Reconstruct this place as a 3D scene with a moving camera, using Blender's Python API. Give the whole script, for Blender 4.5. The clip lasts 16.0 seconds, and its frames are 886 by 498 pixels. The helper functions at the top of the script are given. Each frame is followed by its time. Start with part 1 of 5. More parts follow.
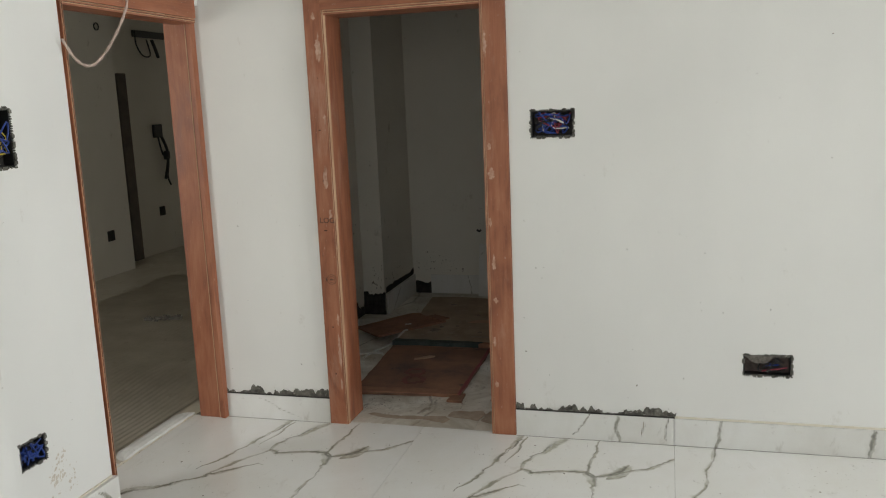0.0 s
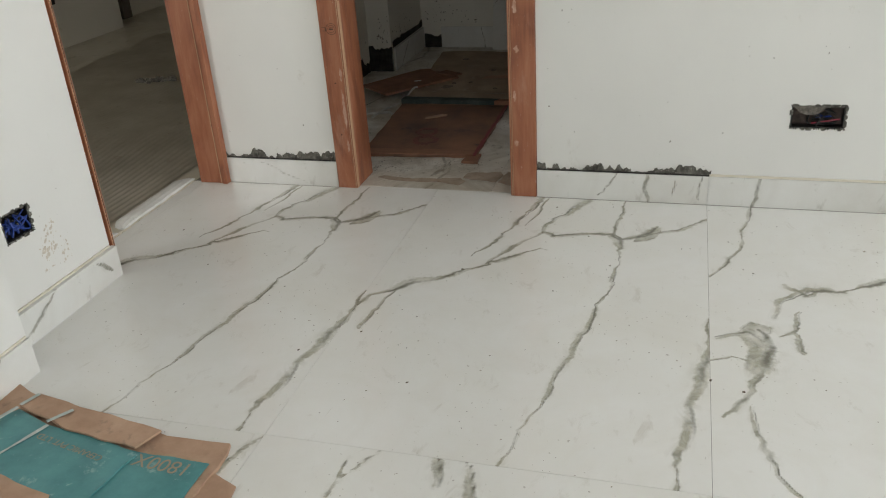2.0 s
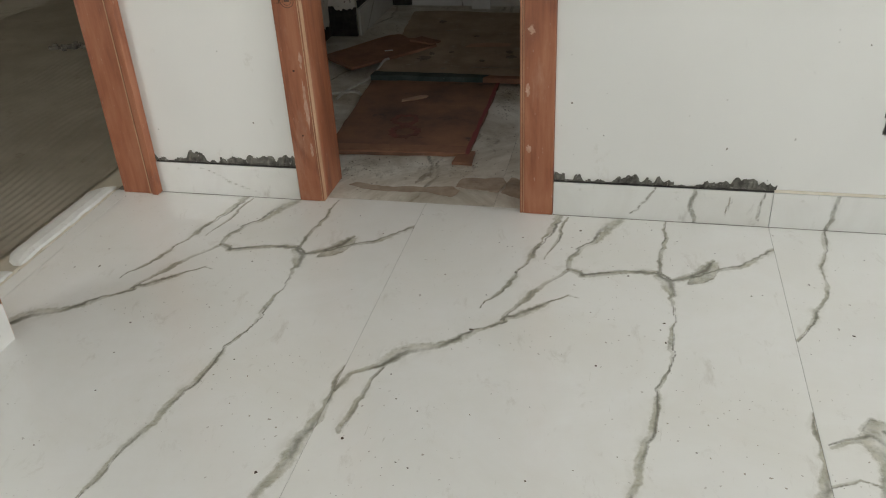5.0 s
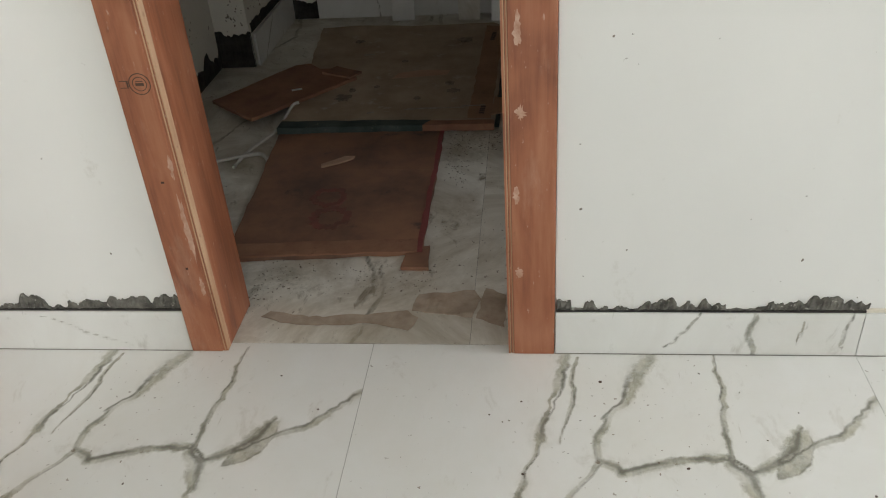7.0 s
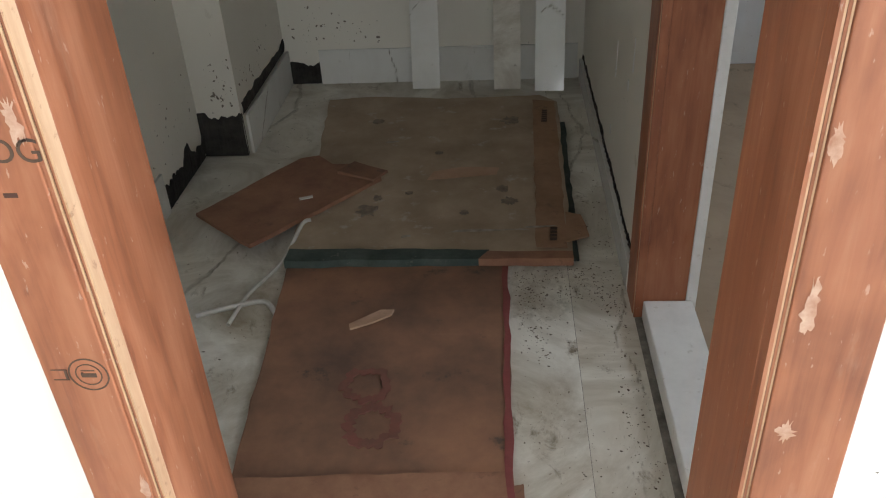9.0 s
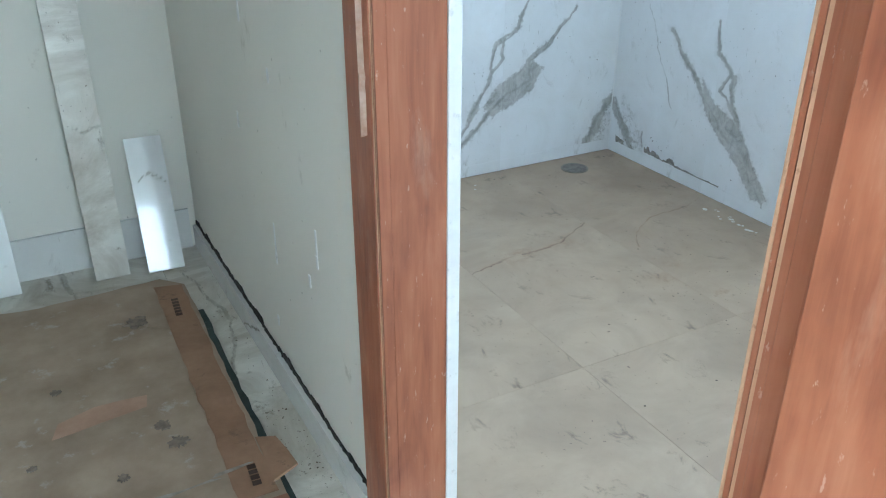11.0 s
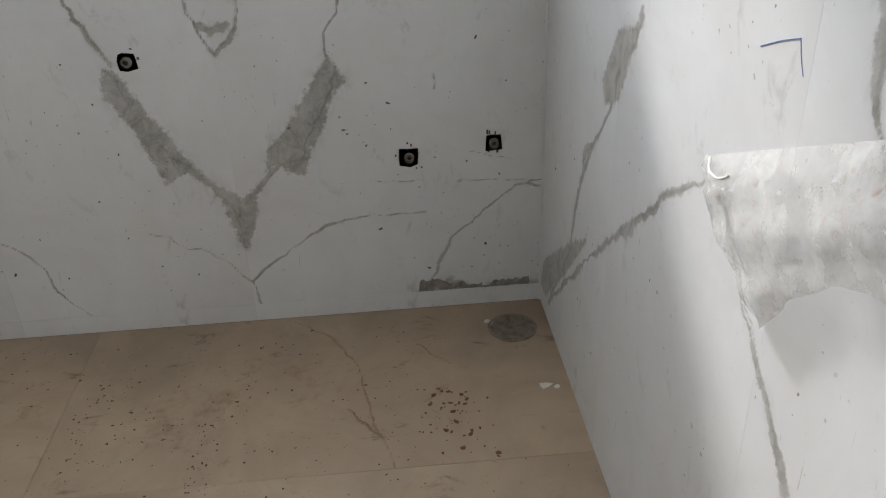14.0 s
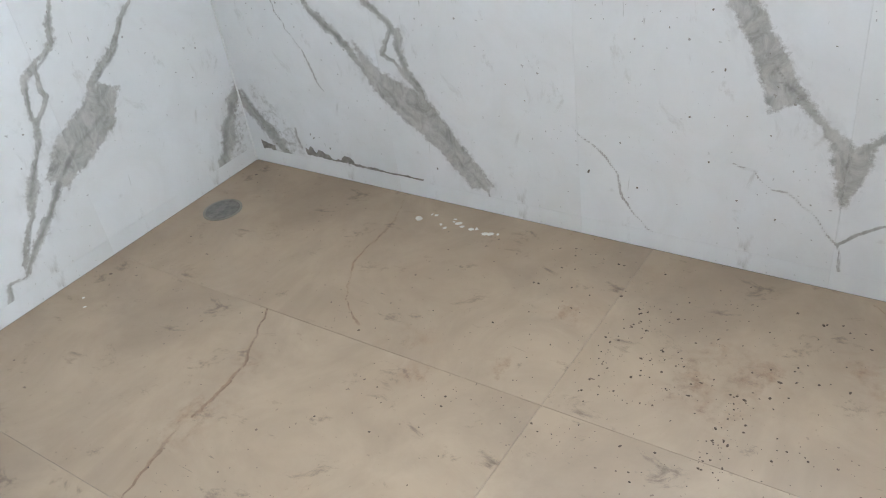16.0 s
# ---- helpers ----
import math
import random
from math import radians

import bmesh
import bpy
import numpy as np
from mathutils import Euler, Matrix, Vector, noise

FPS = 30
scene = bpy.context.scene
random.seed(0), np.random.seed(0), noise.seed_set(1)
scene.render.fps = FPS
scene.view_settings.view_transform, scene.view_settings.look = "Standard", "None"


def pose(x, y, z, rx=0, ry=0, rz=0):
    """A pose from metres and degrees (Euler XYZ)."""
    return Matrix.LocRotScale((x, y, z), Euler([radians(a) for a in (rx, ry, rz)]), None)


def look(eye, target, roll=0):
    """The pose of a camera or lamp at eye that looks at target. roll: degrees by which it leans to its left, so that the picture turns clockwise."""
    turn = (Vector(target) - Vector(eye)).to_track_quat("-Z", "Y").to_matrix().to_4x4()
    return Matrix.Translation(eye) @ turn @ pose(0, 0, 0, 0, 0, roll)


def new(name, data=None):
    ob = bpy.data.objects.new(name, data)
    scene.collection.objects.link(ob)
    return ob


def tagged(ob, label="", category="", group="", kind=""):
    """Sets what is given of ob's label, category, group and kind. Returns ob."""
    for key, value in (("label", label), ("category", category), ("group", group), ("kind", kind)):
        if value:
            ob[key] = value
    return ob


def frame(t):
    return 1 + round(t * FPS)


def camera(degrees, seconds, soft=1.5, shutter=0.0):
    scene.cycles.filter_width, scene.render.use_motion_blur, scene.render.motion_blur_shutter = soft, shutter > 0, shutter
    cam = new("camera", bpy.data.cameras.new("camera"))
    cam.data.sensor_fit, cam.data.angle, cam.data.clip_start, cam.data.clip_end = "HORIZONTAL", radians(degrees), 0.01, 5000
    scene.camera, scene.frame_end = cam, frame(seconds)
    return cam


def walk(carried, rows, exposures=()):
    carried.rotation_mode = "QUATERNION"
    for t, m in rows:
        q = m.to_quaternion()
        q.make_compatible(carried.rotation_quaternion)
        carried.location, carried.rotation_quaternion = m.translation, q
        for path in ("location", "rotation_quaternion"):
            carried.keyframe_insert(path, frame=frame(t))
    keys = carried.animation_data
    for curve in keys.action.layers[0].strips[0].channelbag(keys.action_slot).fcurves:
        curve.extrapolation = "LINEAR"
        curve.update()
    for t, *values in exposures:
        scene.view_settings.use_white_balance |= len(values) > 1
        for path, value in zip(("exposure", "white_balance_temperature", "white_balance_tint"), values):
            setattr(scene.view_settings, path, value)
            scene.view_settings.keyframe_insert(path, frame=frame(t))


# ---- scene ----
cam = camera(56.2, 16.0, 1.1)
PATH = [
    (0, (-0.031, 0.156, 1.587), (-0.556, 2.054, 1.237), -2.4),
    (0.5, (0.026, 0.208, 1.566), (-0.54, 2.062, 1.074), -4.0),
    (1, (0.042, 0.248, 1.517), (-0.547, 2.054, 0.893), -5.1),
    (1.5, (0.006, 0.304, 1.501), (-0.573, 2.058, 0.735), -5.2),
    (2, (-0.138, 0.452, 1.468), (-0.665, 2.165, 0.581), -3.9),
    (2.5, (-0.259, 0.578, 1.469), (-0.749, 2.274, 0.53), -2.9),
    (3, (-0.315, 0.636, 1.476), (-0.795, 2.33, 0.527), -2.4),
    (5.5, (-0.582, 1.463, 1.405), (-0.935, 3.134, 0.363), -3.5),
    (6, (-0.683, 1.69, 1.419), (-0.946, 3.359, 0.35), -3.3),
    (6.5, (-0.736, 1.896, 1.382), (-0.965, 3.567, 0.307), -4.0),
    (7, (-0.782, 2.219, 1.379), (-0.998, 3.887, 0.298), -4.3),
    (7.5, (-0.847, 2.421, 1.384), (-1.06, 4.093, 0.307), -4.1),
    (8, (-0.972, 2.672, 1.368), (-1.174, 4.343, 0.287), -3.5),
    (10.3, (-1.198, 3.527, 1.407), (-0.908, 5.238, 0.413), -2.4),
    (10.5, (-1.214, 3.575, 1.403), (-0.785, 5.278, 0.445), -2.0),
    (11, (-1.317, 3.732, 1.432), (-0.467, 5.303, 0.533), 0.1),
    (11.5, (-1.306, 3.839, 1.396), (-0.192, 5.238, 0.502), -0.4),
    (12, (-1.176, 4.051, 1.352), (0.129, 5.242, 0.415), -1.1),
    (12.5, (-1.075, 4.212, 1.322), (0.399, 5.16, 0.358), -0.7),
    (13, (-0.966, 4.344, 1.307), (0.71, 4.888, 0.361), 0.7),
    (13.5, (-0.86, 4.443, 1.317), (0.908, 4.596, 0.394), 0.3),
    (14, (-0.716, 4.506, 1.314), (1.028, 4.384, 0.344), -2.2),
    (14.5, (-0.523, 4.559, 1.316), (1.164, 4.496, 0.242), -4.5),
    (15, (-0.447, 4.603, 1.293), (1.165, 4.894, 0.146), -7.5),
    (15.5, (-0.457, 4.65, 1.302), (1.014, 5.324, 0.127), -9.4),
    (16, (-0.447, 4.658, 1.315), (0.853, 5.693, 0.2), -9.2),
]
EXPOSURES = [
    (0.0, 0.0, 6500, 10), (3.2, 0.06, 6500, 10), (5.3, 0.16, 6500, 10), (6.5, 0.34, 6500, 10), (8.2, 0.68, 6300, 10), (10.3, 3.1, 5600, 3), (10.9, 3.24, 4950, -2), (11.5, 3.24, 4950, -2), (12.1, 3.28, 5100, 0), (12.5, 3.32, 5450, 4),
    (13.05, 3.16, 5900, 7), (13.45, 2.6, 6350, 10), (13.8, 2.25, 6400, 10), (14.6, 2.2, 6450, 11), (15.4, 3.36, 5850, 7), (16.0, 3.42, 5850, 8)]
walk(cam, [(t, look(eye, target, roll)) for t, eye, target, roll in PATH], EXPOSURES)

# ---- world and light ----
world = bpy.data.worlds.new("sky")
scene.world = world
world.use_nodes = True
wn = world.node_tree.nodes
sky = wn.new("ShaderNodeTexSky")
sky.sky_type, sky.sun_disc = "NISHITA", False
sky.sun_elevation, sky.sun_rotation = radians(38), radians(63)
world.node_tree.links.new(sky.outputs[0], wn["Background"].inputs[0])
wn["Background"].inputs[1].default_value = 0.1


def window_light(name, eye, target, w, h, watts, colour):
    lamp = bpy.data.lights.new(name, "AREA")
    lamp.shape, lamp.size, lamp.size_y, lamp.energy, lamp.color = "RECTANGLE", w, h, watts, colour
    ob = new(name, lamp)
    ob.matrix_world = look(eye, target)
    return tagged(ob, "area light standing in for daylight at a window opening out of view", "daylight", kind="structure")


window_light("window_daylight_south", (0.2, -1.53, 1.5), (0.2, 3.0, 1.3), 2.7, 1.5, 34, (1.0, 0.97, 0.92))
# added fill at an unseen east window, to brighten the west wall
window_light("fill_light_east", (6.555, 2.55, 1.5), (0.0, 2.55, 1.3), 1.9, 1.5, 235, (0.95, 0.98, 1.0))
window_light("window_daylight_bath", (1.46, 4.585, 1.93), (0.0, 4.585, 1.2), 0.7, 0.8, 7.0, (0.92, 0.955, 1.0))
# added fill that brightens the dim hall; no window is known there
window_light("fill_light_hall", (-3.9, 0.36, 1.5), (-4.2, 6.0, 1.0), 1.2, 1.2, 40, (1.0, 0.98, 0.94))
sun = bpy.data.lights.new("sun", "SUN")
sun.energy, sun.angle, sun.color = 0.8, radians(7), (1.0, 0.98, 0.95)
new("sun", sun).matrix_world = look((10.0, 5.0, 8.8), (0, 0, 0))

# ---- materials ----


def material(name, rough=0.6, metal=0.0):
    m = bpy.data.materials.new(name)
    m.use_nodes = True
    b = m.node_tree.nodes["Principled BSDF"]
    b.inputs["Roughness"].default_value, b.inputs["Metallic"].default_value = rough, metal
    return m, m.node_tree.nodes, m.node_tree.links, b


def noise_node(n, l, scale, detail=4, rough=0.55, stretch=(1, 1, 1), warp=0.0):
    c, mp, t = n.new("ShaderNodeTexCoord"), n.new("ShaderNodeMapping"), n.new("ShaderNodeTexNoise")
    mp.inputs["Scale"].default_value = stretch
    l.new(c.outputs["Object"], mp.inputs[0])
    l.new(mp.outputs[0], t.inputs["Vector"])
    t.inputs["Scale"].default_value, t.inputs["Detail"].default_value, t.inputs["Roughness"].default_value = scale, detail, rough
    t.inputs["Distortion"].default_value = warp
    return t.outputs["Fac"]


def ramp(n, l, fac, stops):
    r = n.new("ShaderNodeValToRGB")
    while len(r.color_ramp.elements) < len(stops):
        r.color_ramp.elements.new(0.5)
    for e, (p, c) in zip(r.color_ramp.elements, stops):
        e.position, e.color = p, (*c, 1) if len(c) == 3 else c
    l.new(fac, r.inputs[0])
    return r.outputs[0]


def grey(v):
    return (v, v, v)


def mixed(n, l, fac, a, b, mode="MIX"):
    m = n.new("ShaderNodeMix")
    m.data_type, m.blend_type = "RGBA", mode
    for k, v in ((0, fac), (6, a), (7, b)):
        if hasattr(v, "is_linked"):
            l.new(v, m.inputs[k])
        else:
            m.inputs[k].default_value = v if k == 0 else (*v, 1)
    return m.outputs[2]


def maths(n, l, op, a, b=0.0, c=0.0, clamp=False):
    m = n.new("ShaderNodeMath")
    m.operation, m.use_clamp = op, clamp
    for k, v in enumerate((a, b, c)):
        if hasattr(v, "is_linked"):
            l.new(v, m.inputs[k])
        else:
            m.inputs[k].default_value = v
    return m.outputs[0]


def bump(n, l, b, height, strength, distance=0.002):
    u = n.new("ShaderNodeBump")
    u.inputs["Strength"].default_value, u.inputs["Distance"].default_value = strength, distance
    l.new(height, u.inputs["Height"])
    l.new(u.outputs[0], b.inputs["Normal"])


def plaster(name, tint, scuff=0.5, stain=(0.42, 0.38, 0.30)):
    """White distemper on skimmed plaster: faint trowel waves, scuffs and specks."""
    m, n, l, b = material(name, 0.75)
    waves = noise_node(n, l, 1.6, 3, 0.5, (1, 1, 0.6))
    base = ramp(n, l, waves, [(0.3, tuple(0.92 * c for c in tint)), (0.7, tint)])
    marks = ramp(n, l, noise_node(n, l, 5.0, 8, 0.72, (1, 1, 0.7)), [(0.63, grey(0)), (0.76, grey(scuff))])
    col = mixed(n, l, marks, base, stain)
    specks = ramp(n, l, noise_node(n, l, 42, 3, 0.55), [(0.725, grey(0)), (0.75, grey(0.55))])
    col = mixed(n, l, specks, col, (0.25, 0.22, 0.18))
    rubs = ramp(n, l, noise_node(n, l, 26, 6, 0.65, (1, 1, 0.35), 0.4), [(0.68, grey(0)), (0.78, grey(0.30 * scuff))])
    col = mixed(n, l, rubs, col, stain)
    l.new(col, b.inputs["Base Color"])
    bump(n, l, b, noise_node(n, l, 35, 5, 0.6), 0.12, 0.004)
    return m


def wood(name, dark, mid, light, axis="z"):
    """Reddish plywood veneer with long grain and pale rubbed patches."""
    m, n, l, b = material(name, 0.5)
    stretch = {"z": (1, 1, 0.06), "x": (0.06, 1, 1), "y": (1, 0.06, 1)}[axis]
    fine = noise_node(n, l, 70, 8, 0.62, stretch, 0.6)
    broad = noise_node(n, l, 9, 4, 0.55, tuple(0.3 if v < 1 else 1 for v in stretch), 1.2)
    both = maths(n, l, "ADD", maths(n, l, "MULTIPLY", fine, 0.38), maths(n, l, "MULTIPLY", broad, 0.62))
    col = ramp(n, l, both, [(0.33, dark), (0.5, mid), (0.68, light)])
    pale = ramp(n, l, noise_node(n, l, 7, 7, 0.7, tuple(0.25 if v < 1 else 1 for v in stretch)), [(0.58, grey(0)), (0.70, grey(0.32))])
    col = mixed(n, l, pale, col, (0.55, 0.36, 0.27))
    nicks = ramp(n, l, noise_node(n, l, 120, 5, 0.6, tuple(0.35 if v < 1 else 1 for v in stretch)), [(0.66, grey(0)), (0.71, grey(0.45))])
    col = mixed(n, l, nicks, col, (0.62, 0.46, 0.38))
    blots = ramp(n, l, noise_node(n, l, 30, 5, 0.65, tuple(0.3 if v < 1 else 1 for v in stretch)), [(0.70, grey(0)), (0.76, grey(0.6))])
    col = mixed(n, l, blots, col, (0.13, 0.045, 0.025))
    l.new(col, b.inputs["Base Color"])
    l.new(ramp(n, l, broad, [(0.3, grey(0.42)), (0.7, grey(0.6))]), b.inputs["Roughness"])
    bump(n, l, b, fine, 0.15, 0.002)
    return m


def veined(name, base, warm, vein, core, rough, dirt=0.2, grime=(0.35, 0.30, 0.22), speck=0.0, speck_colour=(0.10, 0.07, 0.04), whole=0.22, ink=0.95, jag=1.3):
    """Glazed stone-look tile: the print's veins come from the slab's own 'vein' attribute, dirt from noise."""
    m, n, l, b = material(name, rough)
    at, at2 = n.new("ShaderNodeAttribute"), n.new("ShaderNodeAttribute")
    at.attribute_name, at2.attribute_name = "vein", "core"
    fine = maths(n, l, "SUBTRACT", noise_node(n, l, 60, 6, 0.7), 0.5)
    wide = maths(n, l, "SUBTRACT", noise_node(n, l, 14, 4, 0.6), 0.5)
    wob = maths(n, l, "ADD", maths(n, l, "MULTIPLY", fine, jag), maths(n, l, "MULTIPLY", wide, 1.5))
    d = maths(n, l, "ADD", at.outputs["Fac"], wob)
    cloud = noise_node(n, l, 2.2, 5, 0.6)
    col = ramp(n, l, cloud, [(0.35, base), (0.7, warm)])
    half = maths(n, l, "MULTIPLY", d, 0.4)
    wisps = ramp(n, l, noise_node(n, l, 16, 7, 0.7, (1, 0.6, 1), 1.2), [(0.46, grey(0)), (0.66, grey(1))])
    soft = maths(n, l, "MULTIPLY", ramp(n, l, half, [(0.1, grey(0.75)), (1.0, grey(0))]), wisps)
    col = mixed(n, l, soft, col, tuple(0.7 * v + 0.3 * w for v, w in zip(vein, base)))
    patchy = ramp(n, l, noise_node(n, l, 9, 5, 0.65), [(0.36, grey(whole)), (0.56, grey(1.0))])
    mask = maths(n, l, "MULTIPLY", ramp(n, l, half, [(0.22, grey(1)), (0.42, grey(0))]), patchy)
    body = ramp(n, l, noise_node(n, l, 20, 8, 0.72, (1, 0.7, 0.7), 1.6), [(0.36, tuple(0.70 * v for v in vein)), (0.5, vein), (0.64, tuple(1.25 * v for v in vein))])
    col = mixed(n, l, mask, col, body)
    c = maths(n, l, "ADD", at2.outputs["Fac"], maths(n, l, "ADD", maths(n, l, "MULTIPLY", fine, 2.4), maths(n, l, "MULTIPLY", wide, 2.0)))
    line = maths(n, l, "MULTIPLY", ramp(n, l, maths(n, l, "MULTIPLY", c, 0.3), [(0.18, grey(ink)), (0.75, grey(0))]), ramp(n, l, noise_node(n, l, 7, 5, 0.6), [(0.40, grey(0.12)), (0.56, grey(1))]))
    col = mixed(n, l, line, col, core)
    haze = ramp(n, l, noise_node(n, l, 3.1, 9, 0.68, (1, 1, 1), 0.8), [(0.40, grey(0)), (0.85, grey(dirt))])
    col = mixed(n, l, haze, col, grime)
    smear = ramp(n, l, noise_node(n, l, 13, 9, 0.72, (1, 0.55, 1), 0.5), [(0.585, grey(0)), (0.70, grey(min(1, dirt * 1.3)))])
    col = mixed(n, l, smear, col, tuple(0.7 * v for v in grime))
    scratch = ramp(n, l, noise_node(n, l, 95, 4, 0.6, (1, 0.12, 0.12), 0.3), [(0.70, grey(0)), (0.75, grey(min(0.5, dirt * 1.5)))])
    col = mixed(n, l, scratch, col, tuple(0.6 * v for v in grime))
    if speck:
        dots = ramp(n, l, noise_node(n, l, 75, 2, 0.5), [(0.70, grey(0)), (0.725, grey(speck))])
        here = ramp(n, l, noise_node(n, l, 2.3, 3, 0.5), [(0.42, grey(0)), (0.6, grey(1))])
        col = mixed(n, l, maths(n, l, "MULTIPLY", dots, here), col, speck_colour)
    l.new(col, b.inputs["Base Color"])
    l.new(ramp(n, l, noise_node(n, l, 7, 7, 0.6), [(0.3, grey(rough * 0.92)), (0.8, grey(min(1, rough * 1.35)))]), b.inputs["Roughness"])
    return m


def mottled(name, a, b_, scale, rough=0.8, relief=0.3, spots=None, stretch=(1, 1, 1), amount=0.5):
    m, n, l, b = material(name, rough)
    f = noise_node(n, l, scale, 8, 0.65, stretch)
    col = ramp(n, l, f, [(0.32, a), (0.68, b_)])
    if spots:
        k = ramp(n, l, noise_node(n, l, scale * 2.7, 6, 0.7), [(0.60, grey(0)), (0.68, grey(amount))])
        col = mixed(n, l, k, col, spots)
    l.new(col, b.inputs["Base Color"])
    bump(n, l, b, f, relief, 0.006)
    return m


PAINT = plaster("white_distemper", (0.80, 0.795, 0.76))
PAINT_COR = plaster("white_distemper_corridor", (0.78, 0.75, 0.67), 1.0)
CEIL = plaster("ceiling_white", (0.80, 0.80, 0.78), 0.1)
WOOD = wood("red_plywood", (0.19, 0.062, 0.030), (0.325, 0.117, 0.056), (0.415, 0.178, 0.096))
WOOD_X = wood("red_plywood_across", (0.19, 0.062, 0.030), (0.325, 0.117, 0.056), (0.415, 0.178, 0.096), "x")
WOOD_Y = wood("red_plywood_lengthways", (0.19, 0.062, 0.030), (0.325, 0.117, 0.056), (0.415, 0.178, 0.096), "y")
PLY = mottled("plywood_edge", (0.40, 0.22, 0.12), (0.62, 0.42, 0.27), 20, 0.7, 0.2, (0.2, 0.08, 0.04), (1, 1, 0.1))
FLOOR_TILE = veined("floor_marble_tile", (0.83, 0.825, 0.80), (0.79, 0.78, 0.735), (0.44, 0.425, 0.35), (0.17, 0.165, 0.135), 0.12, 0.20, (0.55, 0.48, 0.36), 0.8, (0.25, 0.2, 0.15), 0.32)
DUSTY_TILE = veined("dusty_marble_tile", (0.80, 0.78, 0.72), (0.74, 0.70, 0.61), (0.42, 0.40, 0.34), (0.20, 0.19, 0.16), 0.30, 1.5, (0.33, 0.27, 0.185), 1.0)
SKIRT = veined("skirting_marble", (0.76, 0.76, 0.73), (0.70, 0.69, 0.65), (0.36, 0.35, 0.30), (0.2, 0.2, 0.18), 0.18, 0.25)
WALL_TILE = veined("wall_marble_tile", (0.76, 0.77, 0.775), (0.71, 0.71, 0.705), (0.385, 0.375, 0.35), (0.19, 0.185, 0.17), 0.34, 0.30, (0.46, 0.43, 0.37), 0.9, (0.22, 0.19, 0.155), 0.7, 0.65, 2.4)
BATH_TILE = veined("beige_floor_tile", (0.41, 0.315, 0.217), (0.345, 0.257, 0.174), (0.26, 0.165, 0.10), (0.14, 0.075, 0.045), 0.42, 0.72, (0.21, 0.155, 0.11), 1.0, (0.10, 0.06, 0.04))
MORTAR = mottled("rough_mortar", (0.045, 0.042, 0.035), (0.22, 0.21, 0.18), 30, 0.95, 0.9, (0.62, 0.60, 0.54), amount=0.8)
# near-black: shade inside gaps and holes put into the colour; raw plaster too
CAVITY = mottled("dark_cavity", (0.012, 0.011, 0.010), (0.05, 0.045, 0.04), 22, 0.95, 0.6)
GROUT = mottled("grout", (0.12, 0.11, 0.095), (0.30, 0.28, 0.24), 25, 0.9)
CREAM = mottled("cream_filler", (0.66, 0.60, 0.48), (0.75, 0.71, 0.62), 18, 0.9)
SILL = mottled("white_stone", (0.70, 0.70, 0.68), (0.80, 0.80, 0.78), 14, 0.4, 0.1, (0.5, 0.48, 0.44))
CARD = mottled("brown_cardboard", (0.35, 0.21, 0.135), (0.54, 0.36, 0.25), 6, 0.8, 0.2, (0.22, 0.15, 0.11))
CARD_DIRTY = mottled("dirty_cardboard", (0.30, 0.225, 0.155), (0.46, 0.36, 0.26), 5, 0.9, 0.25, (0.55, 0.50, 0.44))
CARD_RED = mottled("red_brown_cardboard", (0.12, 0.07, 0.05), (0.32, 0.16, 0.093), 3.2, 0.85, 0.25, (0.06, 0.05, 0.042), amount=0.75)
TEAL = mottled("teal_print", (0.05, 0.20, 0.21), (0.11, 0.32, 0.325), 7, 0.42, 0.1, (0.42, 0.56, 0.56), amount=0.45)
CARD_BROWN = mottled("worn_brown_cardboard", (0.23, 0.13, 0.075), (0.37, 0.225, 0.135), 6, 0.85, 0.25, (0.10, 0.07, 0.05))
GREEN = mottled("green_print", (0.025, 0.042, 0.038), (0.07, 0.09, 0.08), 14, 0.85, 0.2, (0.22, 0.21, 0.18))
INK = mottled("dark_ink", (0.06, 0.035, 0.025), (0.10, 0.06, 0.04), 30, 0.8, 0.05)
RIB = mottled("ribbed_sheet", (0.43, 0.385, 0.30), (0.60, 0.55, 0.455), 3, 0.5, 0.2, (0.30, 0.21, 0.13), amount=0.45)
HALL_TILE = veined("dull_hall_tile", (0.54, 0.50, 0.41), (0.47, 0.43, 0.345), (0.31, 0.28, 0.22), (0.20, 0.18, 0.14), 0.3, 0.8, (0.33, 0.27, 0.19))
STEEL = mottled("galvanised_steel", (0.30, 0.30, 0.29), (0.50, 0.50, 0.49), 18, 0.5, 0.2, (0.2, 0.17, 0.14))
RUST = mottled("reddish_spill", (0.10, 0.035, 0.02), (0.20, 0.08, 0.05), 40, 0.8, 0.3)
CHIPW = mottled("white_chip", (0.62, 0.60, 0.55), (0.75, 0.73, 0.68), 40, 0.7, 0.2)


def plain(name, colour, rough=0.5):
    return mottled(name, tuple(0.8 * c for c in colour), colour, 45, rough, 0.05)


BLUE, RED, YELLOW, BLACK, WHITE = (plain(k + "_insulation", c, 0.4) for k, c in (
    ("blue", (0.02, 0.055, 0.28)), ("red", (0.26, 0.03, 0.05)), ("yellow", (0.55, 0.42, 0.03)), ("black", (0.015, 0.015, 0.015)), ("white", (0.62, 0.60, 0.55))))
GROOVE = plain("dark_groove", (0.07, 0.03, 0.02), 0.8)
PINK = plain("pale_twisted_cord", (0.55, 0.42, 0.36), 0.7)
BAG, _n, _l, _b = material("clear_plastic_film", 0.12)
_b.inputs["Base Color"].default_value = (0.93, 0.92, 0.90, 1)
_b.inputs["Transmission Weight"].default_value = 0.0
_mixer, _clear = _n.new("ShaderNodeMixShader"), _n.new("ShaderNodeBsdfTransparent")
